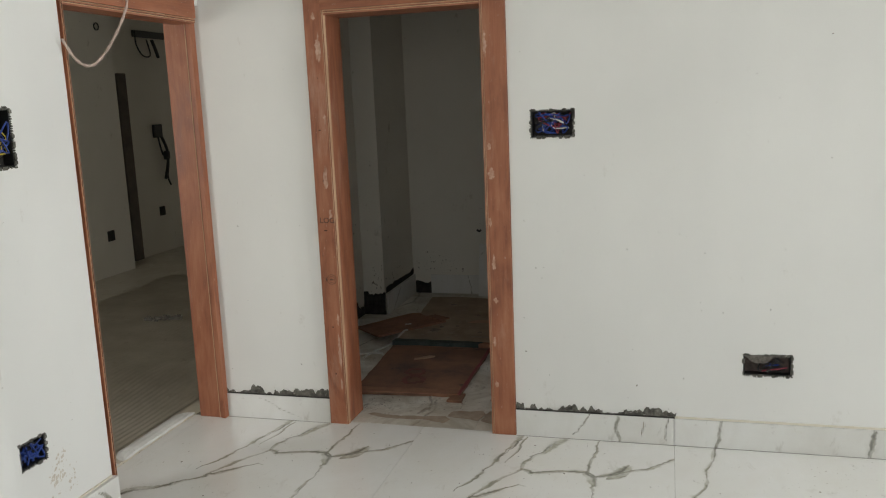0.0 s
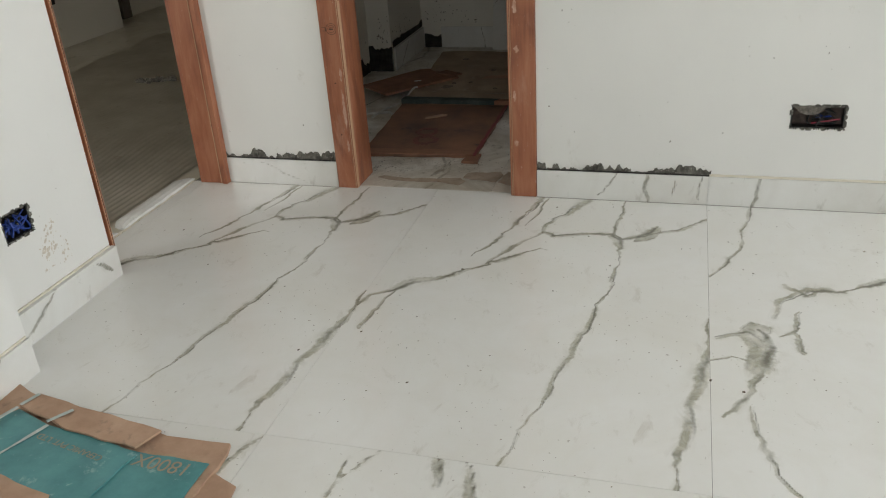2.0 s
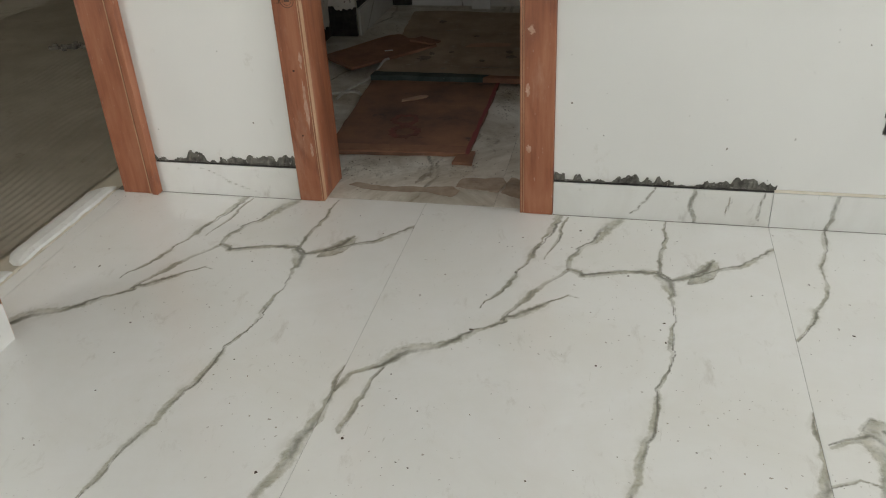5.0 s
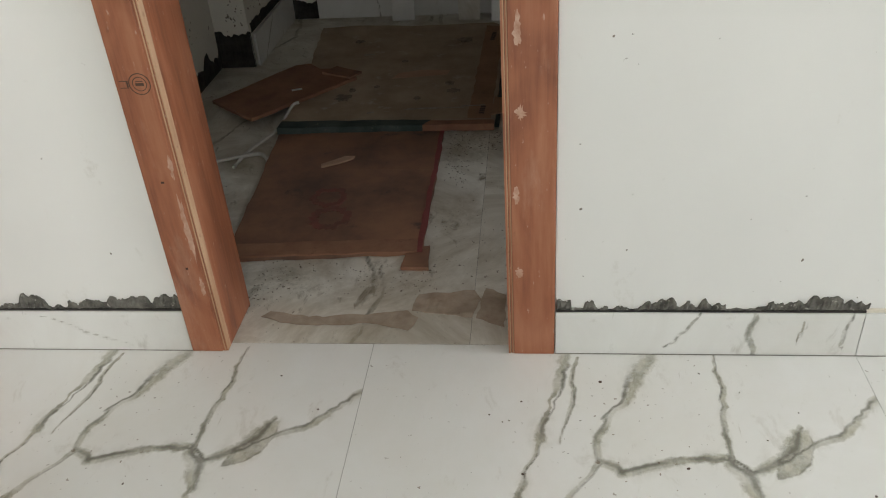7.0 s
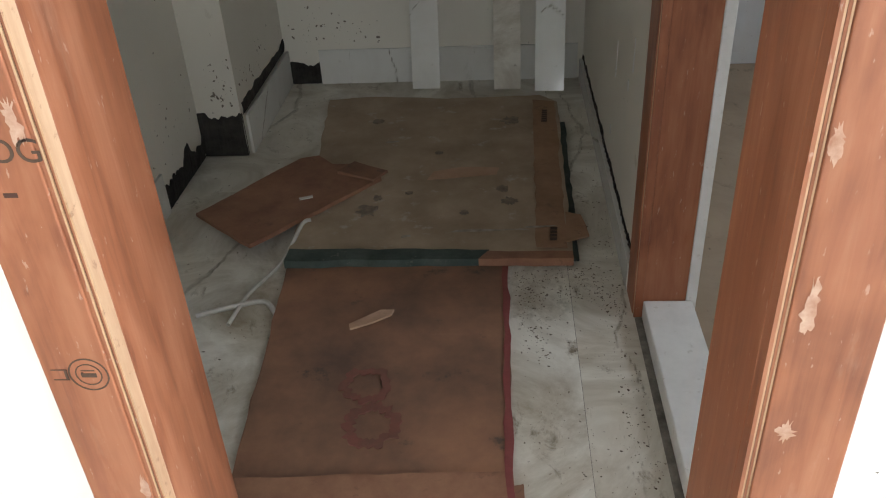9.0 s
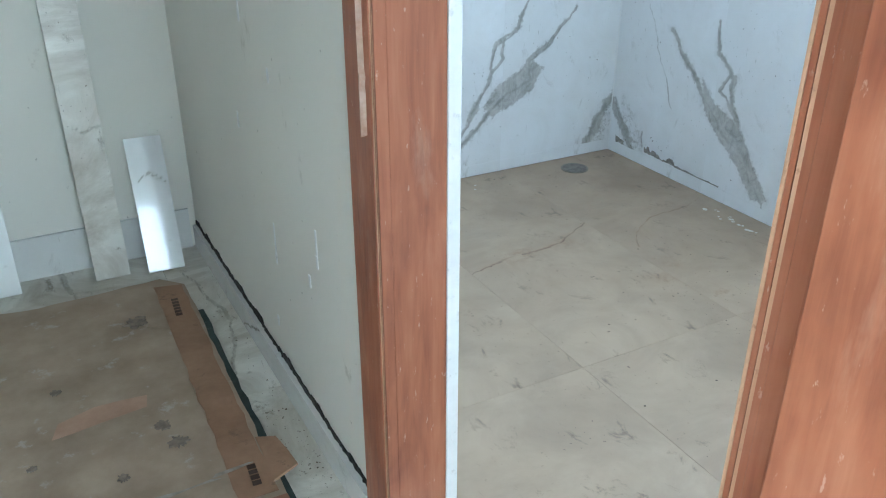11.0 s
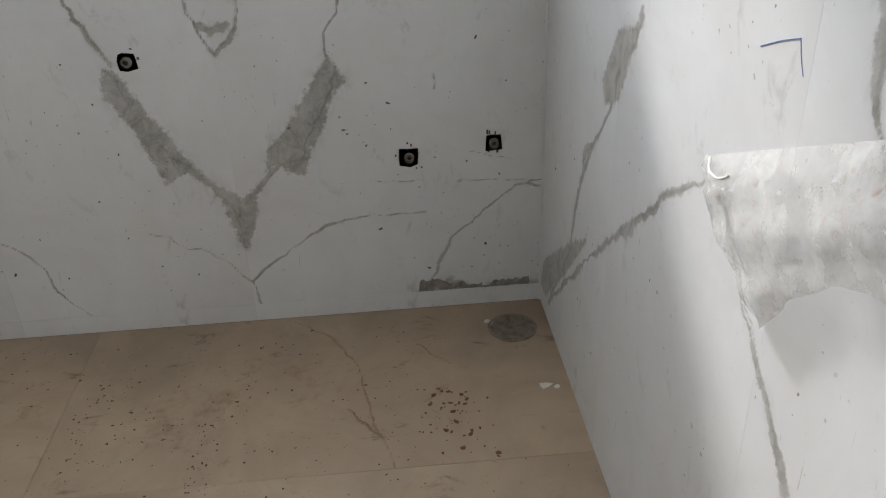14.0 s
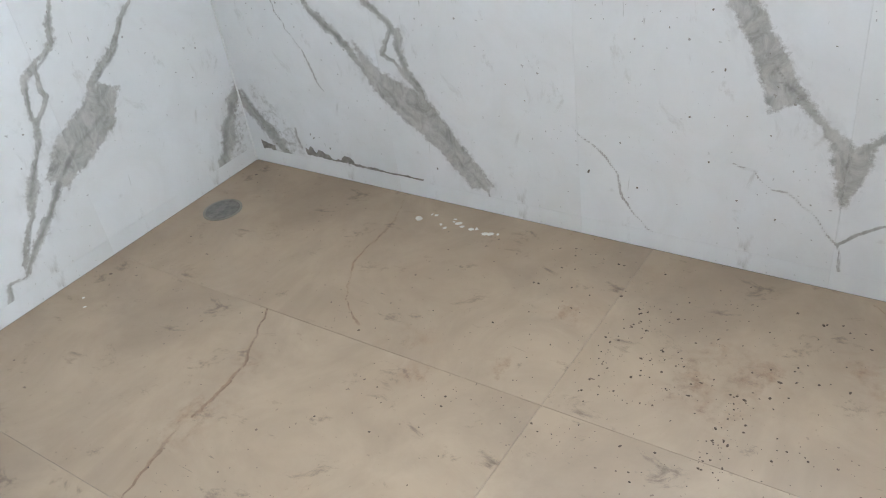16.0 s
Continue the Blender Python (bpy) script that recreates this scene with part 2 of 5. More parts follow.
_l.new(ramp(_n, _l, noise_node(_n, _l, 16, 6, 0.65), [(0.35, grey(0.16)), (0.7, grey(0.60))]), _mixer.inputs[0])
_l.new(_clear.outputs[0], _mixer.inputs[1])
_l.new(_b.outputs[0], _mixer.inputs[2])
_l.new(_mixer.outputs[0], _n["Material Output"].inputs[0])
_l.new(ramp(_n, _l, noise_node(_n, _l, 75, 6, 0.75), [(0.55, (0.74, 0.73, 0.70)), (0.66, (0.45, 0.24, 0.17))]), _b.inputs["Base Color"])

# ---- building helpers ----


def mesh_from(bm, name, mat):
    me = bpy.data.meshes.new(name)
    bm.normal_update()
    bm.to_mesh(me)
    bm.free()
    me.materials.append(mat)
    return me


def part(name, bm, mat, parent, label="", smooth=False):
    ob = new(name, mesh_from(bm, name, mat))
    if smooth:
        for p in ob.data.polygons:
            p.use_smooth = True
    ob.parent = parent
    if label:
        ob["label"] = label
    return ob


def thing(name, label, category, at=(0, 0, 0), group="", kind="", turn=0.0):
    ob = new(name)
    ob.empty_display_size = 0.05
    ob.matrix_world = pose(*at, 0, 0, turn)
    return tagged(ob, label, category, group, kind)


def solid(name, bm, mat, label, category, kind="", group="", m=None, smooth=False):
    """A thing of one mesh."""
    ob = part(name, bm, mat, None, "", smooth)
    if m is not None:
        ob.matrix_world = m
    return tagged(ob, label, category, group, kind)


def box(x0, x1, y0, y1, z0, z1, bevel=0.0, bm=None):
    b = bmesh.new()
    bmesh.ops.create_cube(b, size=1.0)
    for v in b.verts:
        v.co = ((x0 + x1) / 2 + v.co.x * (x1 - x0), (y0 + y1) / 2 + v.co.y * (y1 - y0), (z0 + z1) / 2 + v.co.z * (z1 - z0))
    if bevel:
        bmesh.ops.bevel(b, geom=list(b.edges), offset=bevel, segments=2, affect="EDGES", profile=0.5)
    if bm is None:
        return b
    me = bpy.data.meshes.new("tmp")
    b.to_mesh(me)
    b.free()
    bm.from_mesh(me)
    bpy.data.meshes.remove(me)
    return bm


def tube(points, radius, sides=7, wave=0.0):
    """A round cable along points, smoothed by a Catmull-Rom pass."""
    pts = [Vector(p) for p in points]
    path = []
    for i in range(len(pts) - 1):
        p0, p1, p2, p3 = pts[max(i - 1, 0)], pts[i], pts[i + 1], pts[min(i + 2, len(pts) - 1)]
        for k in range(5):
            t = k / 5
            path.append(0.5 * (2 * p1 + (p2 - p0) * t + (2 * p0 - 5 * p1 + 4 * p2 - p3) * t * t + (3 * p1 - p0 - 3 * p2 + p3) * t ** 3))
    path.append(pts[-1])
    bm, rings = bmesh.new(), []
    for i, p in enumerate(path):
        d = (path[min(i + 1, len(path) - 1)] - path[max(i - 1, 0)]).normalized()
        a = d.cross(Vector((0.3, 0.2, 0.93))).normalized()
        c = d.cross(a)
        r = radius * (1 + wave * math.sin(i * 2.4))
        rings.append([bm.verts.new(p + r * (math.cos(6.2832 * k / sides) * a + math.sin(6.2832 * k / sides) * c)) for k in range(sides)])
    for q, w in zip(rings, rings[1:]):
        for k in range(sides):
            bm.faces.new((q[k], q[(k + 1) % sides], w[(k + 1) % sides], w[k]))
    bm.faces.new(rings[0]), bm.faces.new(rings[-1][::-1])
    return bm


def wall_mesh(u0, u1, z0, z1, thick, holes):
    """A wall in local u (x), depth (y, 0 = front, + = back) and z. holes: (u0, u1, z0, z1, depth); depth of thick or more goes through."""
    us = sorted({u0, u1, *[h[k] for h in holes for k in (0, 1)]})
    zs = sorted({z0, z1, *[h[k] for h in holes for k in (2, 3)]})
    nu, nz = len(us) - 1, len(zs) - 1

    def depth(i, k):
        if not (0 <= i < nu and 0 <= k < nz):
            return thick
        cu, cz = (us[i] + us[i + 1]) / 2, (zs[k] + zs[k + 1]) / 2
        return max([min(h[4], thick) for h in holes if h[0] < cu < h[1] and h[2] < cz < h[3]], default=0.0)

    bm = bmesh.new()

    def quad(*cs):
        bm.faces.new([bm.verts.new(c) for c in cs])

    for i in range(nu):
        for k in range(nz):
            a, b, c, d, e = us[i], us[i + 1], zs[k], zs[k + 1], depth(i, k)
            if e < thick:
                quad((a, e, c), (b, e, c), (b, e, d), (a, e, d))
                quad((a, thick, c), (a, thick, d), (b, thick, d), (b, thick, c))
            for (di, dk), (p, q) in (((1, 0), ((b, c), (b, d))), ((-1, 0), ((a, d), (a, c))), ((0, 1), ((b, d), (a, d))), ((0, -1), ((a, c), (b, c)))):
                o = depth(i + di, k + dk)
                if o > e:
                    quad((p[0], e, p[1]), (p[0], o, p[1]), (q[0], o, q[1]), (q[0], e, q[1]))
    bmesh.ops.remove_doubles(bm, verts=bm.verts, dist=0.0005)
    bmesh.ops.recalc_face_normals(bm, faces=bm.faces)
    return bm


def wall(name, origin, turn, u0, u1, z0, z1, thick, holes, mat, label):
    ob = part(name, wall_mesh(u0, u1, z0, z1, thick, holes), mat, None)
    ob.matrix_world = pose(*origin, 0, 0, turn)
    return tagged(ob, label, "wall", kind="structure")


def crooked(points, seed, step=0.018, amount=0.0038):
    """The line of a vein with small kinks between its turns."""
    rnd, out = random.Random(seed), []
    for (a, b), (c, d) in zip(points, points[1:]):
        k = max(1, int(math.hypot(c - a, d - b) / step))
        for i in range(k):
            t = i / k
            w = 0 if i == 0 else amount
            f = w * 1.6 * math.sin(len(out) * 0.55 + seed)
            out.append((a + (c - a) * t + f + rnd.uniform(-w, w), b + (d - b) * t + 0.5 * f + rnd.uniform(-w, w)))
    return out + [points[-1]]


def slab(name, parent, m, w, h, thick, veins, mat, cell=0.007, bevel=0.0015, seed=1):
    """A tile in local x (0..w), y (0..h), its face up at z = 0, with the print's veins as a field over its fine grid. veins: (half width, points), or a filled patch where the half width is below zero, a soft smudge where it is below minus one."""
    nx, ny = max(2, int(w / cell)), max(2, int(h / cell))
    x, y = np.linspace(0, w, nx + 1), np.linspace(0, h, ny + 1)
    gx, gy = np.meshgrid(x, y)
    field, core = np.full(gx.shape, 4.0), np.full(gx.shape, 4.0)
    for i, (half, points) in enumerate(veins):
        if half < 0:
            near, inside = np.full(gx.shape, 9.0), np.zeros(gx.shape, bool)
            for (a, b), (c, d) in zip(points, points[1:] + points[:1]):
                s = max((c - a) ** 2 + (d - b) ** 2, 1e-9)
                t = np.clip(((gx - a) * (c - a) + (gy - b) * (d - b)) / s, 0, 1)
                near = np.minimum(near, np.hypot(gx - a - t * (c - a), gy - b - t * (d - b)))
                if b != d:
                    inside ^= ((b > gy) != (d > gy)) & (gx < (c - a) * (gy - b) / (d - b) + a)
            if half < -1:
                field = np.minimum(field, np.maximum(0.95, 0.95 + np.where(inside, -near, near) / (-half - 1)))
                continue
            field = np.minimum(field, np.maximum(0.15, 0.65 + np.where(inside, -near, near) / -half))
            core = np.minimum(core, 1.5 + near / 0.0028)
            continue
        line = crooked(points, seed * 31 + i)
        count = len(line) - 1
        for j, ((a, b), (c, d)) in enumerate(zip(line, line[1:])):
            s = max((c - a) ** 2 + (d - b) ** 2, 1e-9)
            t = np.clip(((gx - a) * (c - a) + (gy - b) * (d - b)) / s, 0, 1)
            taper = 0.45 + 0.4 * math.sin(math.pi * min(1, (j + 0.6) / count)) + 0.9 * noise.noise(Vector((j * 0.17, i * 3.1 + seed, 0)))
            field = np.minimum(field, np.hypot(gx - a - t * (c - a), gy - b - t * (d - b)) / max(0.0022, half * taper))
            if half < 0.0045:
                continue
            k = half * (1.1 * noise.noise(Vector((j * 0.11, i * 5.3 + seed, 4))) + 0.25) / math.sqrt(s)
            ox, oy = -(d - b) * k, (c - a) * k
            core = np.minimum(core, np.hypot(gx - a - ox - t * (c - a), gy - b - oy - t * (d - b)) / max(0.0014, 0.22 * half * taper))
    top = np.stack([gx, gy, np.zeros_like(gx)], -1).reshape(-1, 3)
    ids = np.arange(len(top)).reshape(ny + 1, nx + 1)
    quads = np.stack([ids[:-1, :-1], ids[:-1, 1:], ids[1:, 1:], ids[1:, :-1]], -1).reshape(-1, 4).tolist()
    ring = np.concatenate([ids[0, :], ids[1:, -1], ids[-1, -2::-1], ids[-2:0:-1, 0]])
    low = top[ring] - (0, 0, thick)
    n0, k = len(top), len(ring)
    for i in range(k):
        j = (i + 1) % k
        quads.append([int(ring[j]), int(ring[i]), n0 + i, n0 + j])
    me = bpy.data.meshes.new(name)
    me.from_pydata(np.concatenate([top, low]).tolist(), [], quads)
    me.attributes.new("vein", "FLOAT", "POINT").data.foreach_set("value", np.concatenate([field.ravel(), np.full(k, 4.0)]).astype(np.float32))
    me.attributes.new("core", "FLOAT", "POINT").data.foreach_set("value", np.concatenate([core.ravel(), np.full(k, 4.0)]).astype(np.float32))
    me.materials.append(mat)
    ob = new(name, me)
    ob.matrix_world = m
    ob.parent = parent
    return ob


def moved(veins, du, dv):
    return [(h, [(x - du, y - dv) for x, y in p]) for h, p in veins]


def upright(x, y, z, turn):
    """A slab's pose on a wall: its x runs along the wall, its y up, its face out. turn 0 faces south."""
    return pose(x, y, z, 90, 0, turn)


def jagged(length, low, high, seed, gaps=0.25, step=0.009, drop=0.0, fine=1.0):
    """A broken plaster edge: an uneven strip along x, its foot at z = 0."""
    rnd, bm, rows = random.Random(seed), bmesh.new(), []
    k = int(length / step)
    for i in range(k + 1):
        p = length * i / k
        level = 0.45 + 0.9 * noise.noise(Vector((p * 14, seed * 7.3, 0))) + fine * (0.5 * noise.noise(Vector((p * 55, seed * 3.1, 5))) + rnd.uniform(-0.08, 0.08))
        if gaps and noise.noise(Vector((p * 9, seed * 5.7, 9))) > 0.55 - gaps:
            level *= 0.2
        t = low + (high - low) * min(1, max(0, level)) * (1 - drop * i / k)
        x = length * i / k
        rows.append([bm.verts.new((x, rnd.uniform(0, 0.002), 0)), bm.verts.new((x, -rnd.uniform(0, 0.005), t * 0.45)), bm.verts.new((x + rnd.uniform(-0.003, 0.003), -0.001, t)), bm.verts.new((x, 0.012, t)), bm.verts.new((x, 0.012, 0))])
    for p, q in zip(rows, rows[1:]):
        for a, b in ((0, 1), (1, 2), (2, 3), (3, 4)):
            bm.faces.new((p[a], q[a], q[b], p[b]))
    return bm


# ---- bedroom: structure ----
FRONT, BACK = 3.674, 3.87
EAST_X = 6.4
sub = thing("floor", "polished white marble-look tile floor with grey veins", "floor", kind="structure")
part("floor_bed", box(-2.6, EAST_X, -1.7, 3.695, -0.12, -0.0016), GROUT, sub)
wall("wall_north", (0, FRONT, 0), 0, -2.296, EAST_X - 0.001, -0.05, 2.9, BACK - FRONT,
     [(-1.600, -0.692, -0.05, 1.995, 1), (-0.598, -0.416, 1.339, 1.454, 0.05), (0.274, 0.464, 0.328, 0.418, 0.05)], PAINT,
     "white painted bedroom wall with a doorway and open switch boxes")
wall("wall_west", (-2.126, 2.735, 0), 90, -0.605, 0.0, -0.05, 2.9, 0.11,
     [(-0.448, -0.283, 1.35, 1.545, 0.05), (-0.437, -0.315, 0.335, 0.428, 0.05)], PAINT, "white painted wall beside the hall doorway with open socket boxes")
wall("wall_west_lintel", (-2.126, 2.735, 0), 90, 0.0, 0.938, 1.985, 2.9, 0.11, [], PAINT, "white painted wall above the hall doorway")
solid("wall_west_pier", box(-2.236, -1.985, -1.7, 2.125, -0.05, 2.9), PAINT, "white painted pier standing proud of the wall", "wall", "structure")
wall("wall_east", (EAST_X + 0.2, -1.5, 0), 90, 0.0, 5.37, -0.05, 2.9, 0.2, [(3.10, 5.0, 0.75, 2.25, 1)], PAINT, "white painted wall out of view with an added window opening")
wall("wall_south", (0, -1.55, 0), 0, -2.04, EAST_X + 0.19, -0.05, 2.9, 0.2, [(-1.2, 1.6, 0.75, 2.25, 1)], PAINT, "white painted wall with a wide window opening")
solid("ceiling", box(-2.36, EAST_X + 0.2, -1.6, 3.88, 2.9, 3.0), CEIL, "plain white ceiling", "ceiling", "structure")


def grille_window():
    w = thing("window_1", "aluminium window with a plain horizontal bar grille", "window", (0, -1.44, 0), kind="structure")
    for a in ((-1.2, -1.15), (0.175, 0.225), (1.55, 1.6)):
        part("window_frame", box(*a, -0.03, 0.03, 0.752, 2.248, 0.003), STEEL, w)
    for z in (0.755, 2.2):
        part("window_rail", box(-1.149, 1.549, -0.025, 0.025, z, z + 0.04, 0.003), STEEL, w)
    for i in range(9):
        part("grille_bar", box(-1.149, 1.549, 0.03, 0.042, 0.9 + 0.14 * i, 0.912 + 0.14 * i), STEEL, w)


grille_window()
# unseen window added around the east fill light
side = thing("added_window", "added aluminium framed window, out of view in the side wall", "window", kind="structure")
for a, b in ((1.60, 1.65), (2.525, 2.575), (3.45, 3.50)):
    part("window_frame", box(EAST_X + 0.07, EAST_X + 0.13, a, b, 0.752, 2.248, 0.003), STEEL, side)
for a, b in ((1.651, 2.524), (2.576, 3.449)):
    for z in (0.755, 2.2):
        part("window_rail", box(EAST_X + 0.075, EAST_X + 0.125, a, b, z, z + 0.04, 0.003), STEEL, side)


# ---- bedroom: floor tiles, skirting, door frames ----
# the print shared by two tiles side by side, in metres from the tile's lower left corner
PRINT_ONE = [
    (0.008, [(0.53, 1.34), (0.53, 1.41), (0.56, 1.48)]), (0.017, [(0.55, 1.46), (0.61, 1.54), (0.66, 1.65), (0.70, 1.8)]),
    (0.013, [(0.53, 1.34), (0.57, 1.31), (0.63, 1.33), (0.70, 1.35)]), (0.008, [(0.70, 1.35), (0.78, 1.36), (0.80, 1.35)]),
    (0.006, [(0.80, 1.36), (0.80, 1.41), (0.81, 1.53), (0.82, 1.70)]),
    (0.015, [(0.79, 1.36), (0.82, 1.31), (0.83, 1.24)]),
    (0.007, [(0.83, 1.25), (0.835, 1.15), (0.82, 0.95), (0.79, 0.79), (0.77, 0.65), (0.73, 0.46), (0.70, 0.29), (0.67, 0.17), (0.64, 0.03), (0.6, -0.1)]),
    (0.008, [(0.80, 1.35), (0.83, 1.32), (0.89, 1.35), (0.96, 1.39), (1.03, 1.42), (1.14, 1.54)]),
    (0.017, [(0.88, 1.345), (0.93, 1.39), (0.955, 1.45)]),
    (0.008, [(0.53, 1.34), (0.48, 1.27), (0.43, 1.18), (0.38, 1.09), (0.37, 1.05)]),
    (0.014, [(0.38, 1.05), (0.30, 0.98), (0.22, 0.91), (0.14, 0.88), (0.09, 0.81), (0.02, 0.76), (0.0, 0.69)]),
    (0.010, [(0.01, 0.72), (0.0, 0.60), (-0.01, 0.54), (-0.04, 0.41), (-0.07, 0.27), (-0.07, 0.0)]),
    (0.008, [(0.10, 0.80), (0.09, 0.77), (0.07, 0.66), (0.06, 0.55)]),
    (0.010, [(0.37, 1.05), (0.43, 1.10), (0.50, 1.17)]), (0.005, [(0.49, 1.16), (0.54, 1.20), (0.57, 1.19)]),
    (0.012, [(0.48, 1.75), (0.47, 1.64), (0.43, 1.52), (0.41, 1.40)]), (0.005, [(0.41, 1.42), (0.40, 1.36), (0.35, 1.21), (0.30, 1.1)]),
    (0.005, [(0.50, 1.67), (0.47, 1.47), (0.45, 1.39)]),
    (0.012, [(1.14, 0.79), (1.135, 0.65), (1.13, 0.55), (1.10, 0.39), (1.08, 0.26), (1.06, 0.11), (1.05, -0.05)]),
]
PRINT_TWO = [
    (0.006, [(0.17, 1.69), (0.13, 1.48), (0.11, 1.29), (0.04, 1.14), (0.0, 1.07)]),
    (0.012, [(0.75, 1.30), (0.60, 1.16), (0.42, 1.03), (0.31, 1.03), (0.21, 0.93), (0.19, 0.83)]),
    (0.008, [(0.02, 0.68), (0.11, 0.73), (0.17, 0.68)]), (0.026, [(0.13, 0.74), (0.16, 0.65), (0.14, 0.55)]),
    (0.009, [(0.14, 0.55), (0.11, 0.43), (0.03, 0.30)]), (0.006, [(0.10, 0.36), (0.12, 0.19), (0.2, 0.0)]),
    (0.009, [(0.27, 0.88), (0.24, 0.75), (0.26, 0.64)]), (0.009, [(0.24, 1.05), (0.30, 0.98), (0.33, 1.01)]),
    (0.007, [(0.0, 0.56), (0.06, 0.59), (0.12, 0.57)]), (0.006, [(0.20, 0.72), (0.26, 0.78)]),
]
PRINT_THREE = [(0.013, [(1.14, 2.39), (1.09, 2.28), (1.0, 2.0)]), (0.008, [(0.26, 2.36), (0.26, 2.27), (0.2, 2.05)]), (0.008, [(0.33, 2.40), (0.26, 2.28)]), (0.016, [(0.48, 2.40), (0.50, 2.30)]), (0.018, [(0.55, 2.40), (0.58, 2.32), (0.62, 2.2)])]
PRINT_ONE, PRINT_TWO = ([(1.5 * h, p) for h, p in v] for v in (PRINT_ONE, PRINT_TWO))
GAP = 0.0012
JOINT = 1.98
TILE = 1.14

# broad grey bodies between the fine lines
PRINT_ONE = PRINT_ONE + [(-0.009, [(0.875, 3.285 - JOINT), (0.890, 3.340 - JOINT), (0.920, 3.380 - JOINT), (0.945, 3.420 - JOINT), (0.965, 3.420 - JOINT), (0.970, 3.380 - JOINT), (0.950, 3.330 - JOINT), (0.920, 3.300 - JOINT)])]
PRINT_TWO = PRINT_TWO + [(-0.020, [(0.080, 2.700 - JOINT), (0.120, 2.770 - JOINT), (0.180, 2.750 - JOINT), (0.160, 2.640 - JOINT), (0.130, 2.530 - JOINT), (0.170, 2.540 - JOINT), (0.130, 2.490 - JOINT), (0.100, 2.510 - JOINT), (0.110, 2.630 - JOINT)])]


def floor_tile(x0, x1, y0, y1, veins, parent, mat=FLOOR_TILE, cell=0.008, seed=1):
    return slab("tile", parent, pose(x0 + GAP / 2, y0 + GAP / 2, 0), x1 - x0 - GAP, y1 - y0 - GAP, 0.012, veins, mat, cell, seed=seed)


floor_tile(-2.336, -2 * TILE, 2.736, 3.66, [], sub, cell=0.03)
floor_tile(-2 * TILE, -TILE, JOINT, 3.695, PRINT_ONE, sub, cell=0.005, seed=3)
floor_tile(-TILE, 0.0, JOINT, 3.695, PRINT_ONE, sub, cell=0.005, seed=3)
floor_tile(0.0, TILE, JOINT, 3.685, PRINT_TWO, sub, cell=0.005, seed=5)
floor_tile(TILE, 2 * TILE, JOINT, 3.685, PRINT_ONE, sub, cell=0.02)
floor_tile(2 * TILE, 3 * TILE, JOINT, 3.685, PRINT_TWO, sub, cell=0.02)
floor_tile(3 * TILE, EAST_X, JOINT, 3.685, [], sub, cell=0.1)
for i in range(4):
    x = (i - 2) * TILE
    floor_tile(x, x + TILE, JOINT - 2.4, JOINT, PRINT_THREE, sub, cell=0.012, seed=7 + i)
    floor_tile(x, x + TILE, JOINT - 3.6, JOINT - 2.4, [], sub, cell=0.1)
floor_tile(2 * TILE, EAST_X, JOINT - 3.6, JOINT, [], sub, cell=0.1)


def skirting(x0, y0, turn, length, veins=(), height=0.122, mat=None, seed=2, z=0.0, proud=0.010):
    """A skirting tile leaning against its wall; local x along the wall."""
    m = pose(x0, y0, z, 0, 0, turn) @ pose(0, -proud, 0, 90, 0, 0)
    ob = slab("baseboard", None, m, length - GAP, height, proud, list(veins), mat or SKIRT, 0.008, seed=seed)
    return tagged(ob, "white marble-look skirting tile with faint grey veins", "skirting", kind="structure")


skirting(-2.149, FRONT, 0, 0.550, [(0.004, [(0.12, 0.12), (0.25, 0.08), (0.4, 0.01)])])
skirting(-0.691, FRONT, 0, 0.690, [(0.006, [(0.33, 0.128), (0.30, 0.07), (0.25, 0.02)]), (0.008, [(0.45, 0.128), (0.44, 0.06), (0.46, 0.0)]), (0.006, [(0.56, 0.1), (0.55, 0.03)]), (0.005, [(0.66, 0.128), (0.655, 0.02)])])
skirting(0.0, FRONT, 0, 1.2, [(0.012, [(0.19, 0.128), (0.17, 0.0)]), (0.010, [(0.78, 0.128), (0.77, 0.0)])])
skirting(1.2, FRONT, 0, 2.0)
skirting(3.2, FRONT, 0, EAST_X - 3.2)
skirting(-2.126, 2.125, 90, 0.620, [(0.008, [(0.05, 0.0), (0.2, 0.07), (0.3, 0.128)]), (0.007, [(0.5, 0.1), (0.57, 0.04)])], 0.118, proud=0.021)
skirting(-1.985, -1.2, 90, 3.325, [(0.008, [(3.05, 0.0), (3.2, 0.12)])], 0.122, proud=0.012)
skirting(-2.104, 2.115, 0, 0.129, [], 0.122)
for x, length, seed in ((-2.149, 0.548, 4), (-0.691, 0.695, 9)):
    solid("exposed_mortar", jagged(length, 0.004, 0.056, seed, step=0.004, drop=0.3 if x > -1 else 0.2), MORTAR, "broken grey plaster edge left above the skirting", "plaster", "structure", m=pose(x, FRONT - 0.003, 0.123))
# the shadow gap over the skirting is put in as a near-black strip
for x0, x1 in ((-2.147, -1.601), (-0.691, 0.0)):
    solid("trim_gap", box(x0, x1, FRONT - 0.0065, FRONT, 0.1223, 0.1275), CAVITY, "near-black strip for the shadow gap above the skirting", "joint", "structure")
for x0, x1 in ((-2.149, -1.599), (-0.692, EAST_X)):
    solid("trim_gap", box(x0, x1, FRONT - 0.0122, FRONT - 0.0095, 0.0003, 0.0015), GROUT, "dark open joint between skirting and floor", "joint", "structure")
solid("trim", box(0.0, EAST_X, FRONT - 0.006, FRONT, 0.1225, 0.131, 0.001), CREAM, "cream filler bead along the top of the skirting", "filler", "structure")
solid("trim", box(-2.126, -2.119, 2.126, 2.73, 0.1185, 0.126, 0.001), CREAM, "cream filler bead along the top of the skirting", "filler", "structure")
